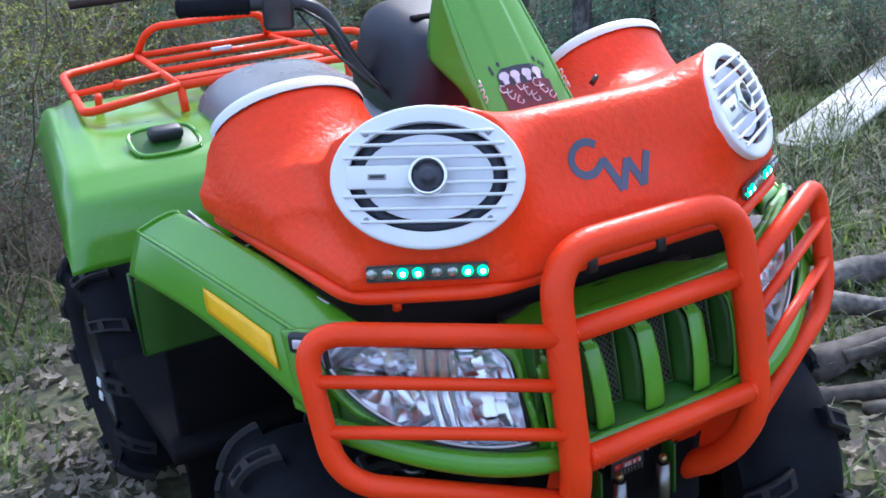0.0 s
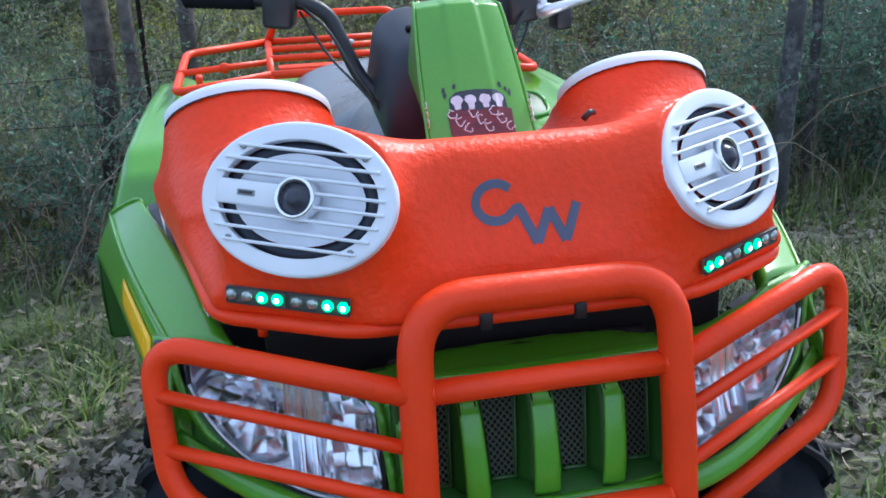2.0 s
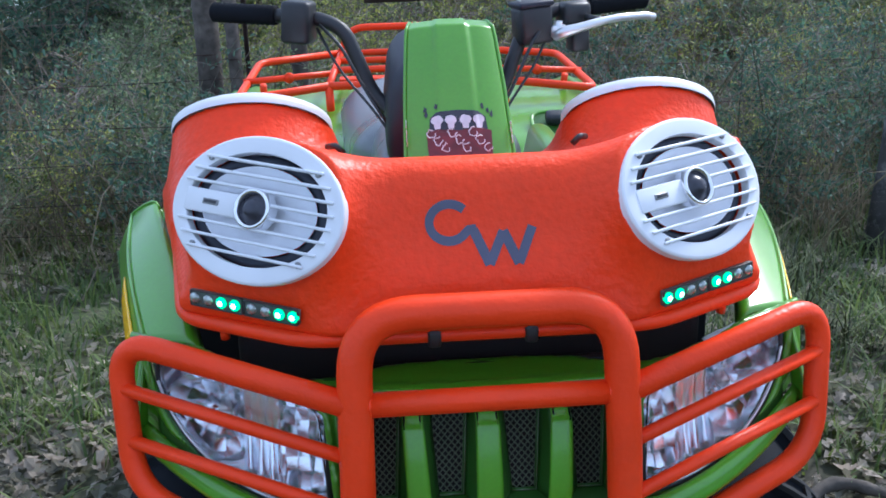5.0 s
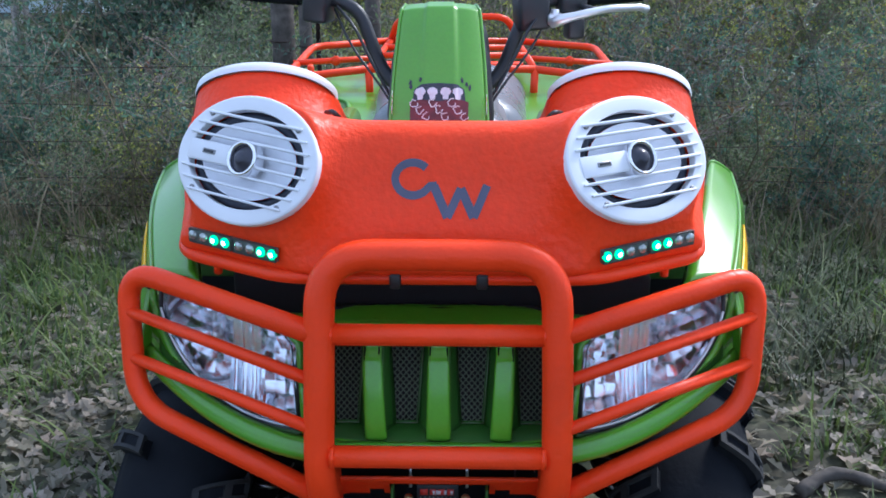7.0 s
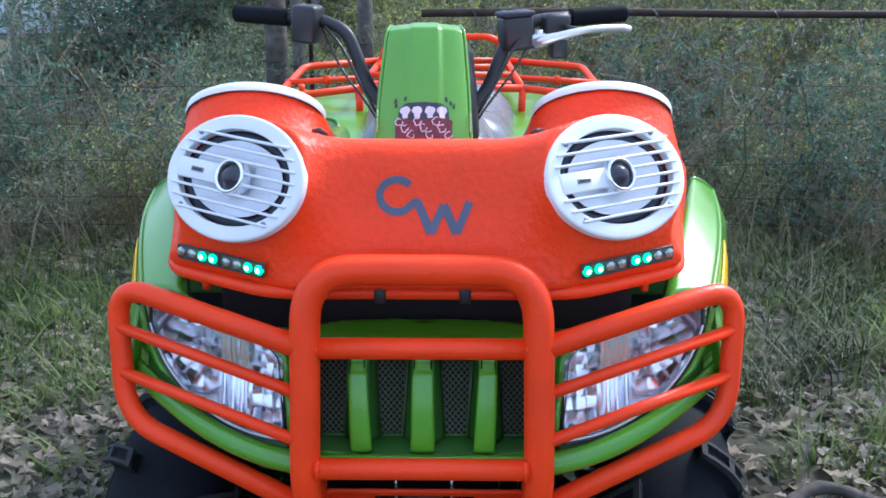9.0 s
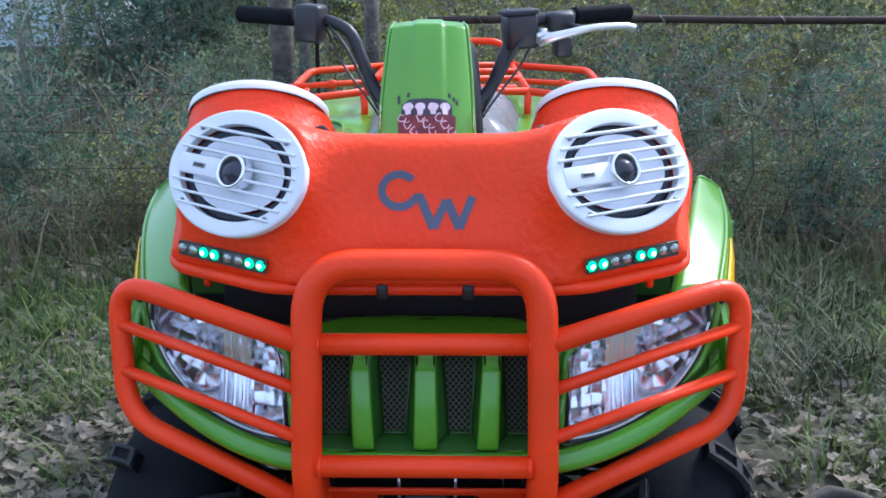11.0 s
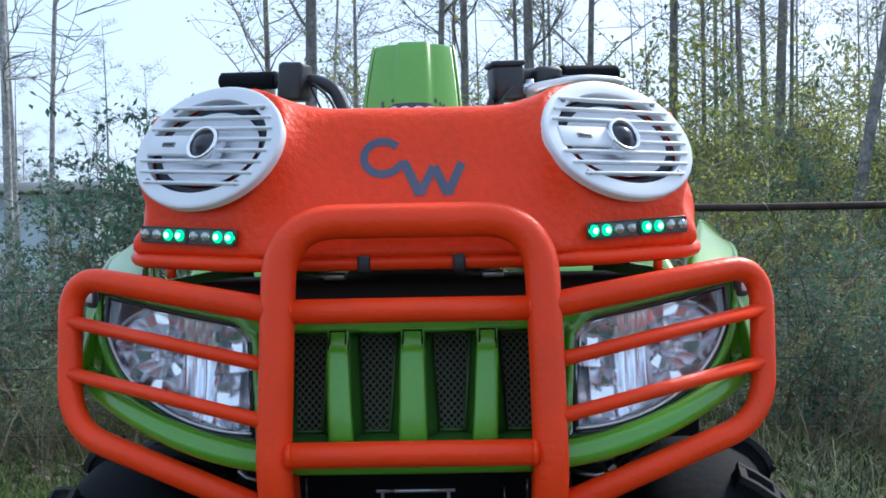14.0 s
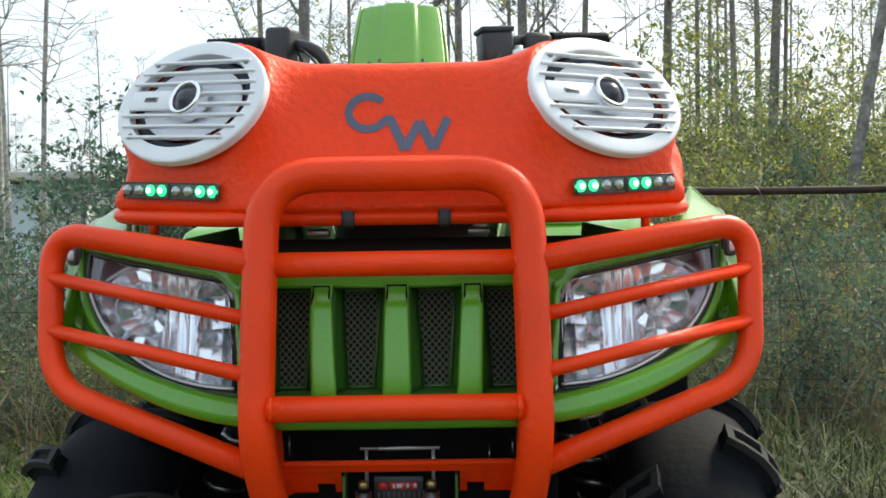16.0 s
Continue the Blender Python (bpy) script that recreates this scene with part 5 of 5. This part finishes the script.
while len(spots) < 24000:
    x, y = rng.uniform(-6.5, 6.5), -1.0 + 8.5 * rng.random() ** 1.5
    if rng.random() < 0.22:
        y = -1.0 - 4.0 * rng.random() ** 1.6
    if noise.noise(Vector((x * 0.8, y * 0.8, 1.3))) * 0.8 + rng.random() < 0.35:
        continue
    s = rng.uniform(0.035, 0.085)
    z = ground_z(x, y) + rng.uniform(0.004, 0.03)
    spots.append(pose(x, y, z, rng.gauss(0, 22), rng.gauss(0, 22), rng.uniform(0, 360)) @ Matrix.Diagonal((s, s, s, 1)))
near = 0
while near < 21000:
    x, y = rng.uniform(-3.2, 3.6), rng.uniform(-0.3, 4.0)
    if abs(x) < 0.5 and y < 2.2 or noise.noise(Vector((x * 0.9, y * 0.9, 5.3))) + rng.random() < 0.35:
        continue
    s = rng.uniform(0.034, 0.080)
    spots.append(pose(x, y, ground_z(x, y) + rng.uniform(0.004, 0.028), rng.gauss(0, 25), rng.gauss(0, 25), rng.uniform(0, 360)) @ Matrix.Diagonal((s, s, s, 1)))
    near += 1
stuff("leaf_litter", scatter(leaf_shapes, spots), LEAF_DRY, "dry tan and grey oak leaves covering the ground", "leaf litter")


def tuft(rng, blades, height, spread, width):
    pts, faces = [], []
    for _ in range(blades):
        a, r = rng.uniform(0, 6.28), spread * rng.random()
        bx, by = r * math.cos(a), r * math.sin(a)
        h, d, lean_ = height * rng.uniform(0.4, 1.1), rng.uniform(0, 6.28), rng.uniform(0.25, 1.5)
        wx, wy = -math.sin(d) * width, math.cos(d) * width
        k = len(pts)
        for t in (0, 0.4, 0.75, 1.0):
            off = lean_ * h * t * t
            w = (1 - t) ** 0.6
            px, py, pz = bx + math.cos(d) * off, by + math.sin(d) * off, h * t * (1 - 0.25 * lean_ * t)
            pts += [(px - wx * w, py - wy * w, pz), (px + wx * w, py + wy * w, pz)]
        faces += [(k, k + 1, k + 3, k + 2), (k + 2, k + 3, k + 5, k + 4), (k + 4, k + 5, k + 7, k + 6)]
    return pts, faces


tufts = [tuft(rng, 12, 0.095, 0.075, 0.0036) for _ in range(10)]
spots = []
while len(spots) < 13000:
    x, y = rng.uniform(-7, 7), rng.uniform(-0.6, 8)
    if abs(x) < 0.75 and -0.3 < y < 2.4 or noise.noise(Vector((x * 0.6, y * 0.6, 9.3))) + 0.15 + 0.05 * abs(x) + (0.22 if x > 0.9 else 0) - (0.45 if x < -0.6 and y < 1.5 else 0) < rng.uniform(-0.3, 0.5):
        continue
    s = rng.uniform(0.6, 1.7)
    spots.append(pose(x, y, ground_z(x, y), 0, 0, rng.uniform(0, 360)) @ Matrix.Diagonal((s, s, s, 1)))
stuff("grass_tufts", scatter(tufts, spots), GRASS, "thin green grass tufts among the leaves", "grass")
weeds = [tuft(rng, 22, 0.38, 0.16, 0.0024) for _ in range(8)]
spots = []
while len(spots) < 640:
    x, y = rng.uniform(-8, 8), 2.9 + 3.9 * rng.random()
    if noise.noise(Vector((x * 0.7, y * 0.7, 4.3))) + 0.2 < rng.uniform(-0.2, 0.5):
        continue
    s = rng.uniform(0.5, 1.5)
    spots.append(pose(x, y, ground_z(x, y), 0, 0, rng.uniform(0, 360)) @ Matrix.Diagonal((s, s, s, 1)))
stuff("dry_weeds", scatter(weeds, spots), STRAW, "tall dry straw-coloured weeds along the fence", "weeds")
clumps = [tuft(rng, 26, 0.21, 0.13, 0.0030) for _ in range(8)]
spots = []
while len(spots) < 800:
    x, y = rng.uniform(0.8, 8), 1.6 + 4.0 * rng.random()
    if noise.noise(Vector((x * 0.8, y * 0.8, 6.1))) + 0.3 < rng.uniform(-0.2, 0.5):
        continue
    s = rng.uniform(0.5, 1.4)
    spots.append(pose(x, y, ground_z(x, y), 0, 0, rng.uniform(0, 360)) @ Matrix.Diagonal((s, s, s, 1)))
stuff("olive_grass", scatter(clumps, spots), OLIVE, "rank olive and brown grass before the fence", "grass")


# arching brambles and dead stalks
stalks = []
for _ in range(520):
    x, y = rng.uniform(-6.5, 6.5), 2.7 + 4.2 * rng.random() ** 1.3
    a, ln, h = rng.uniform(0, 6.28), rng.uniform(0.3, 1.1), rng.uniform(0.35, 1.15)
    bend = rng.uniform(0.2, 0.9)
    base = Vector((x, y, ground_z(x, y) - 0.02))
    path = [base + Vector((math.cos(a) * ln * t, math.sin(a) * ln * t, h * (t * 1.6 - bend * t * t)) ) + Vector((rng.gauss(0, 0.02), rng.gauss(0, 0.02), rng.gauss(0, 0.02))) for t in (0, 0.17, 0.33, 0.5, 0.67, 0.83, 1.0)]
    stalks.append(tube(path, 0.0028, 3, False, [0.0042, 0.004, 0.0036, 0.0032, 0.0027, 0.0021, 0.0014]))
stuff("bramble_stalks", join(*stalks), STRAW, "tangled arching dead bramble stalks along the fence", "brambles")


# ---- shrubs ----
def branchlet(rng, start, direction, length, r, steps=5):
    p, d = Vector(start), Vector(direction).normalized()
    out = [p.copy()]
    for _ in range(steps):
        d = (d + Vector((rng.gauss(0, 0.16), rng.gauss(0, 0.16), rng.gauss(0.02, 0.10)))).normalized()
        p = p + d * length / steps
        out.append(p.copy())
    return out


def shrub(name, seed, height, spread, stems, leaves, leaf_size, leaf_mat, label):
    """A bush: thin stems and twigs, with many small separate leaves."""
    r = random.Random(seed)
    root = tagged(new(name), label, "shrub", "brush behind the fence")
    wood, tips = [], []
    for _ in range(stems):
        a = r.uniform(0, 6.28)
        d = Vector((math.cos(a) * r.uniform(0.05, 0.55), math.sin(a) * r.uniform(0.05, 0.55), 1))
        stem = branchlet(r, (r.gauss(0, spread * 0.3), r.gauss(0, spread * 0.3), -0.05), d, height * r.uniform(0.55, 1.05), 0.008, 6)
        wood.append(tube(stem, 0.006, 4, False, [0.007 - 0.0009 * i for i in range(len(stem))]))
        for k in range(1, len(stem)):
            for _ in range(3):
                b = r.uniform(0, 6.28)
                tw = branchlet(r, stem[k], (math.cos(b), math.sin(b), r.uniform(0.0, 0.9)), height * r.uniform(0.12, 0.30), 0.003, 4)
                wood.append(tube(tw, 0.0025, 3, False))
                tips += tw[1:]
    part("brushwood", join(*wood), TWIG, root, "thin brown stems", False)
    leaf = [(-0.5, 0, 0), (-0.1, -0.22, 0.05), (0.5, 0, -0.03), (-0.1, 0.22, 0.05)], [(0, 1, 2), (0, 2, 3)]
    spots_ = []
    for _ in range(leaves):
        t = r.choice(tips)
        s = leaf_size * r.uniform(0.6, 1.4)
        spots_.append(pose(t.x + r.gauss(0, 0.03), t.y + r.gauss(0, 0.03), t.z + r.gauss(0, 0.03), r.gauss(0, 45), r.gauss(0, 45), r.uniform(0, 360)) @ Matrix.Diagonal((s, s, s, 1)))
    part("foliage", scatter([leaf], spots_), leaf_mat, root, smooth=False)
    return root


kinds = [
    (shrub("shrub", 1, 1.25, 0.5, 12, 3600, 0.042, LEAF_GREEN, "leafy green shrub with thin stems"), 1.0),
    (shrub("shrub", 2, 1.35, 0.5, 13, 2600, 0.037, LEAF_GREEN, "sparse twiggy shrub in thin green leaf"), 1.0),
    (shrub("shrub", 3, 1.6, 0.5, 12, 2800, 0.034, LEAF_YELLOW, "yellow-green shrub in spring leaf"), 1.0),
    (shrub("shrub", 4, 1.7, 0.55, 13, 4200, 0.047, LEAF_DARK, "dense dark evergreen bush"), 1.0),
    (shrub("shrub", 5, 1.2, 0.5, 16, 500, 0.035, LEAF_RUST, "bare brown bush with a few dead leaves"), 1.0),
    (shrub("shrub", 6, 1.6, 0.6, 8, 4200, 0.034, LEAF_YELLOW, "yellow-green understorey shrub far back"), 1.0),
    (shrub("shrub", 7, 1.6, 0.6, 8, 4200, 0.035, LEAF_GREEN, "green understorey shrub far back"), 1.0),
    (shrub("shrub", 8, 1.5, 0.6, 8, 4200, 0.036, LEAF_DARK, "dark evergreen shrub far back"), 1.0),
]
for ob, _ in kinds:
    ob.location = (0, 0, 0)
r2 = random.Random(21)
first = [True] * 8
places = []
while len(places) < 330:
    x = r2.uniform(-1, 1.05)
    y = 3.4 + 17 * r2.random() ** 1.7
    x *= 3.0 + 0.62 * y
    if any((x - a) ** 2 + (y - b) ** 2 < 0.12 for a, b, *_ in places):
        continue
    if y > 5 and x < -0.27 * (y + 1.28):
        continue
    if y > 3.6 and x < -0.20 * (y + 1.28) and r2.random() < (0.42 if y > 5 else 0.30):
        continue
    side_left = x < -1.6
    w = (0.26, 0.34, 0.06, 0.22, 0.12) if side_left else ((0.20, 0.24, 0.10, 0.24, 0.22) if y < 5.5 else (0.16, 0.18, 0.48, 0.06, 0.12))
    kind = r2.choices(range(5), w)[0]
    if y > 8.5:
        kind = r2.choices((5, 6, 7), (0.2, 0.4, 0.4) if side_left else (0.6, 0.25, 0.15))[0]
    size = r2.uniform(0.55, 1.0) * (0.82 if side_left and y > 5 else 1.0) * (0.72 if y < 5 else 0.92 if y < 7 else 1.3 if y < 8.5 else 1.65 if y < 11 else 2.2)
    places.append((x, y, kind, size))
places += [(-2.75, 7.6, 3, 1.45), (-2.25, 8.4, 3, 1.30), (-3.5, 8.3, 0, 1.35), (-1.75, 7.9, 0, 1.40), (-2.9, 9.6, 7, 1.6)]
for x, y, kind, size in places:
    ob = kinds[kind][0]
    m = pose(x, y, ground_z(x, y) - 0.02, 0, 0, r2.uniform(0, 360))
    if first[kind]:
        ob.matrix_basis = m @ Matrix.Diagonal((size, size, size, 1))
        first[kind] = False
    else:
        c = copy_thing(ob, m)
        c.scale = (size, size, size * r2.uniform(0.85, 1.15))


# ---- trees ----
def tree(seed, height, girth, lean_x, lean_y, crown, crown_mat, bark, label, low=0.45, limbs=16):
    r = random.Random(seed)
    root = tagged(new("tree"), label, "tree", "woodland trees")
    pts, radii = [], []
    for i in range(15):
        t = i / 14
        pts.append(Vector((lean_x * height * t ** 1.2 + 0.05 * math.sin(seed + 5 * t), lean_y * height * t + 0.05 * math.cos(seed * 2 + 4 * t), height * t - 0.08)))
        radii.append(girth / 2 * ((1 - t) ** 0.75 * 0.92 + 0.05 + 0.25 * math.exp(-t * 40)))
    part("trunk", tube(pts, girth / 2, 10, True, radii), bark, root)
    wood, tips = [], []
    for _ in range(limbs):
        t = r.uniform(low, 0.98)
        base = pts[int(t * 14)].lerp(pts[min(14, int(t * 14) + 1)], t * 14 % 1)
        a = r.uniform(0, 6.28)
        ln = height * r.uniform(0.10, 0.24) * (1.15 - t * 0.6)
        br = branchlet(r, base, (math.cos(a), math.sin(a), r.uniform(0.2, 1.1)), ln, 0.02, 7)
        rad = girth * 0.16 * (1.1 - t)
        wood.append(tube(br, rad, 5, False, [max(0.004, rad * (1 - i / 8)) for i in range(len(br))]))
        for k in range(2, len(br)):
            for _ in range(3):
                b = r.uniform(0, 6.28)
                tw = branchlet(r, br[k], (math.cos(b), math.sin(b), r.uniform(-0.1, 0.9)), ln * r.uniform(0.2, 0.5), 0.006, 4)
                wood.append(tube(tw, 0.006, 3, False, [0.007, 0.006, 0.005, 0.004, 0.003]))
                tips += tw[1:]
    tagged(part("branching", join(*wood), bark, root, "bare branching limbs", False), kind="stuff")
    if crown:
        leaf = [(-0.5, 0, 0), (-0.1, -0.25, 0.05), (0.5, 0, -0.03), (-0.1, 0.25, 0.05)], [(0, 1, 2), (0, 2, 3)]
        sp = []
        for _ in range(crown):
            t = r.choice(tips)
            s = r.uniform(0.05, 0.12)
            sp.append(pose(t.x + r.gauss(0, 0.12), t.y + r.gauss(0, 0.12), t.z + r.gauss(0, 0.12), r.gauss(0, 45), r.gauss(0, 45), r.uniform(0, 360)) @ Matrix.Diagonal((s, s, s, 1)))
        part("crown", scatter([leaf], sp), crown_mat, root, smooth=False)
    return root


# x, y, height, trunk thickness, lean
NEAR_TREES = [
    (-1.27, 8.0, 8.5, 0.14, 0.004, BARK), (2.00, 2.86, 7.0, 0.090, 0.006, BARK_MOTTLED), (2.43, 3.42, 6.0, 0.06, 0.01, BARK_MOTTLED),
    (0.94, 12.0, 11, 0.07, 0.00, BARK), (1.14, 12.0, 12, 0.17, -0.01, BARK), (1.83, 12.0, 11, 0.11, 0.015, BARK),
    (2.89, 12.0, 12, 0.15, 0.01, BARK), (3.32, 12.2, 12, 0.08, 0.0, BARK), (3.71, 12.0, 12, 0.085, 0.01, BARK),
    (3.95, 12.4, 11, 0.06, 0.0, BARK), (4.26, 12.0, 12, 0.16, 0.045, BARK), (4.55, 12.3, 13, 0.07, 0.01, BARK),
]
OUTER_TREES = [
    (3.72, 8.4, 10, 0.135, 0.19, BARK), (5.35, 10.4, 10, 0.15, 0.03, BARK), (-4.3, 8.6, 8, 0.10, 0.01, BARK_PALE), (-5.0, 10.5, 9, 0.09, -0.02, BARK_PALE),
    (-4.75, 10.8, 9, 0.08, 0.05, BARK_PALE), (-1.75, 14.0, 9, 0.06, 0.03, BARK_PALE), (-0.2, 15.0, 10, 0.15, 0.02, BARK),
    (0.25, 17.0, 12, 0.20, 0.0, BARK), (6.3, 12.5, 12, 0.2, -0.02, BARK), (7.4, 10.5, 12, 0.22, 0.0, BARK), (5.9, 6.8, 9, 0.16, -0.03, BARK),
]
for i, (x, y, h, g, ln, bark) in enumerate(NEAR_TREES + OUTER_TREES):
    leafy = (0, None) if y < 7 or bark is BARK_PALE else ((500, LEAF_YELLOW) if i % 3 == 0 else (350, LEAF_RUST) if i % 5 == 2 else (220, LEAF_GREEN))
    t = tree(100 + i, h, g, ln, 0.0, leafy[0], leafy[1], bark, "tall bare grey-barked woodland tree" if bark is BARK else "thin dark mottled-bark tree by the fence" if bark is BARK_MOTTLED else "slender pale-barked woodland tree",
             0.75 if y < 4 else 0.28, 12 if y < 4 else 18)
    t.matrix_basis = pose(x, y, ground_z(x, y))
far = [tree(300 + i, 13, 0.16, 0.01 * (i - 1), 0, 700, (LEAF_YELLOW, LEAF_RUST, LEAF_GREEN, LEAF_DARK)[i], BARK, "tall thin woodland tree standing farther back", 0.3, 20) for i in range(4)]
r3 = random.Random(31)
for i in range(40):
    x, y = r3.uniform(-4, 26), r3.uniform(17, 36)
    m = pose(x, y, GROUND, 0, 0, r3.uniform(0, 360))
    if i < 4:
        far[i].matrix_basis = m
    else:
        c = copy_thing(far[i % 4], m)
        k = r3.uniform(0.6, 1.1)
        c.scale = (k, k, k * r3.uniform(0.9, 1.2))
for i in range(26):
    x, y = r3.uniform(-30, -6), r3.uniform(26, 40)
    c = copy_thing(far[(1, 2, 3)[i % 3]], pose(x, y, GROUND, 0, 0, r3.uniform(0, 360)))
    c.scale = (0.55, 0.55, r3.uniform(0.35, 0.6))

# ---- fence: pipe rail, wires and posts ----
FY = 3.3
railbar = tagged(part("fence_rail", tube([(-0.12 + i * 0.5, FY + 0.01 * math.sin(i), 1.045 + 0.006 * math.sin(i * 1.3)) for i in range(17)], 0.0175, 10), RUST), "dark rusty pipe rail of the fence", "fence rail")
for i in range(9):
    sub_x = 0.9 + i * 0.62 + 0.1 * math.sin(i * 5)
    c = part("wire_tie", tube([(sub_x, FY - 0.022, 1.065), (sub_x + 0.02, FY - 0.022, 1.045), (sub_x + 0.035, FY - 0.02, 1.02)], 0.003, 5), STEEL, railbar)
fence = tagged(new("wire_fence"), "rusty woven wire fence along the woodland edge", "fence")
for k, z in enumerate((0.12, 0.27, 0.43, 0.60, 0.79)):
    part("wire", tube([(-7 + i * 0.35, FY + 0.015 * math.sin(i * 0.9 + k), z + GROUND + 0.012 * math.sin(i * 0.6 + k * 2)) for i in range(41)], 0.0016, 4), RUST, fence, smooth=False)
for i in range(46):
    x = -7 + i * 0.305
    part("stay", tube([(x, FY + 0.004, GROUND + 0.1), (x + 0.01 * math.sin(i), FY + 0.004, GROUND + 0.85)], 0.0012, 4), RUST, fence, smooth=False)
for x, y, h, w in ((-0.64, 3.45, 1.35, 0.02), (-3.1, 3.3, 1.2, 0.035), (2.9, 3.34, 1.2, 0.035)):
    post = tagged(part("fence_post", moved(join(box(0, 0, h / 2, w, 0.006, h), box(0, 0.012, h / 2, 0.006, 0.03, h)), pose(x, y, GROUND)), RUST, smooth=False), "dark rusty steel fence post in the brush", "fence post", "fence posts")
for x, y, h, w in ((-0.84, 3.62, 1.75, 0.115), (-0.70, 3.42, 1.50, 0.062), (-0.48, 4.43, 1.45, 0.09), (-5.2, 3.35, 1.3, 0.11)):
    post = tagged(part("fence_post", moved(tube([(0, 0, -0.1), (0.01, 0, h * 0.5), (0.0, 0, h)], w / 2, 12, True, [w / 2, w / 2 * 0.97, w / 2 * 0.9]), pose(x, y, GROUND)), POSTWOOD), "weathered round wooden fence post", "fence post", "fence posts")
    for k in range(5):
        zz = GROUND + 0.18 + 0.17 * k
        part("wire_wrap", tube([(x + (w / 2 + 0.002) * math.cos(t), y + (w / 2 + 0.002) * math.sin(t), zz) for t in np.linspace(0, 6.2832, 17)], 0.0028, 5), RUST, post)

# ---- low building behind the brush ----
shed = tagged(new("low_building"), "low pale building with grey roof behind brush", "building")
part("wall", box(-11.0, 16.5, 0.85, 11.0, 4.0, 1.9, 0.01), SIDING, shed)
part("roof", box(-11.0, 16.4, 1.90, 11.6, 4.6, 0.14, 0.02), ROOFING, shed, "grey sheet roof")

# ---- board and fallen branches ----
board = tagged(part("plank", moved(box(0, 0, 0, 2.6, 0.33, 0.03, 0.006), pose(4.28, 2.98, 0.005, 3, -1.5, 23)), BOARD), "long weathered white plank lying in the weeds", "plank")
LOGS = (
    ((1.24, 0.78, 0.00), (2.10, 0.50, 0.05), 0.050), ((1.47, 1.12, 0.03), (2.00, 0.62, 0.06), 0.040),
    ((1.15, 0.69, -0.02), (2.00, 0.36, 0.00), 0.030), ((1.32, 0.72, 0.04), (2.20, 0.60, 0.10), 0.020),
    ((1.62, 1.30, 0.00), (2.30, 0.90, 0.08), 0.060), ((1.22, 0.60, -0.02), (1.90, 0.20, 0.00), 0.022),
    ((0.90, 1.01, -0.035), (1.22, 1.06, -0.02), 0.020))
for i, (a, b, r) in enumerate(LOGS):
    a, b = Vector(a), Vector(b)
    path = [a.lerp(b, t / 12) + Vector((0, 0.03 * math.sin(i + t / 2), 0.015 * math.sin(2 * i + t / 2))) for t in range(13)]
    tagged(part("fallen_branch", tube(path, r, 9, True, [r * (1 - 0.03 * t) * (1 + 0.13 * math.sin(7.3 * i + 2.1 * t)) for t in range(13)]), (POSTWOOD, LOGBARK, POSTWOOD)[i % 3]), "grey fallen branch lying on the leaves", "branch", "fallen branches")
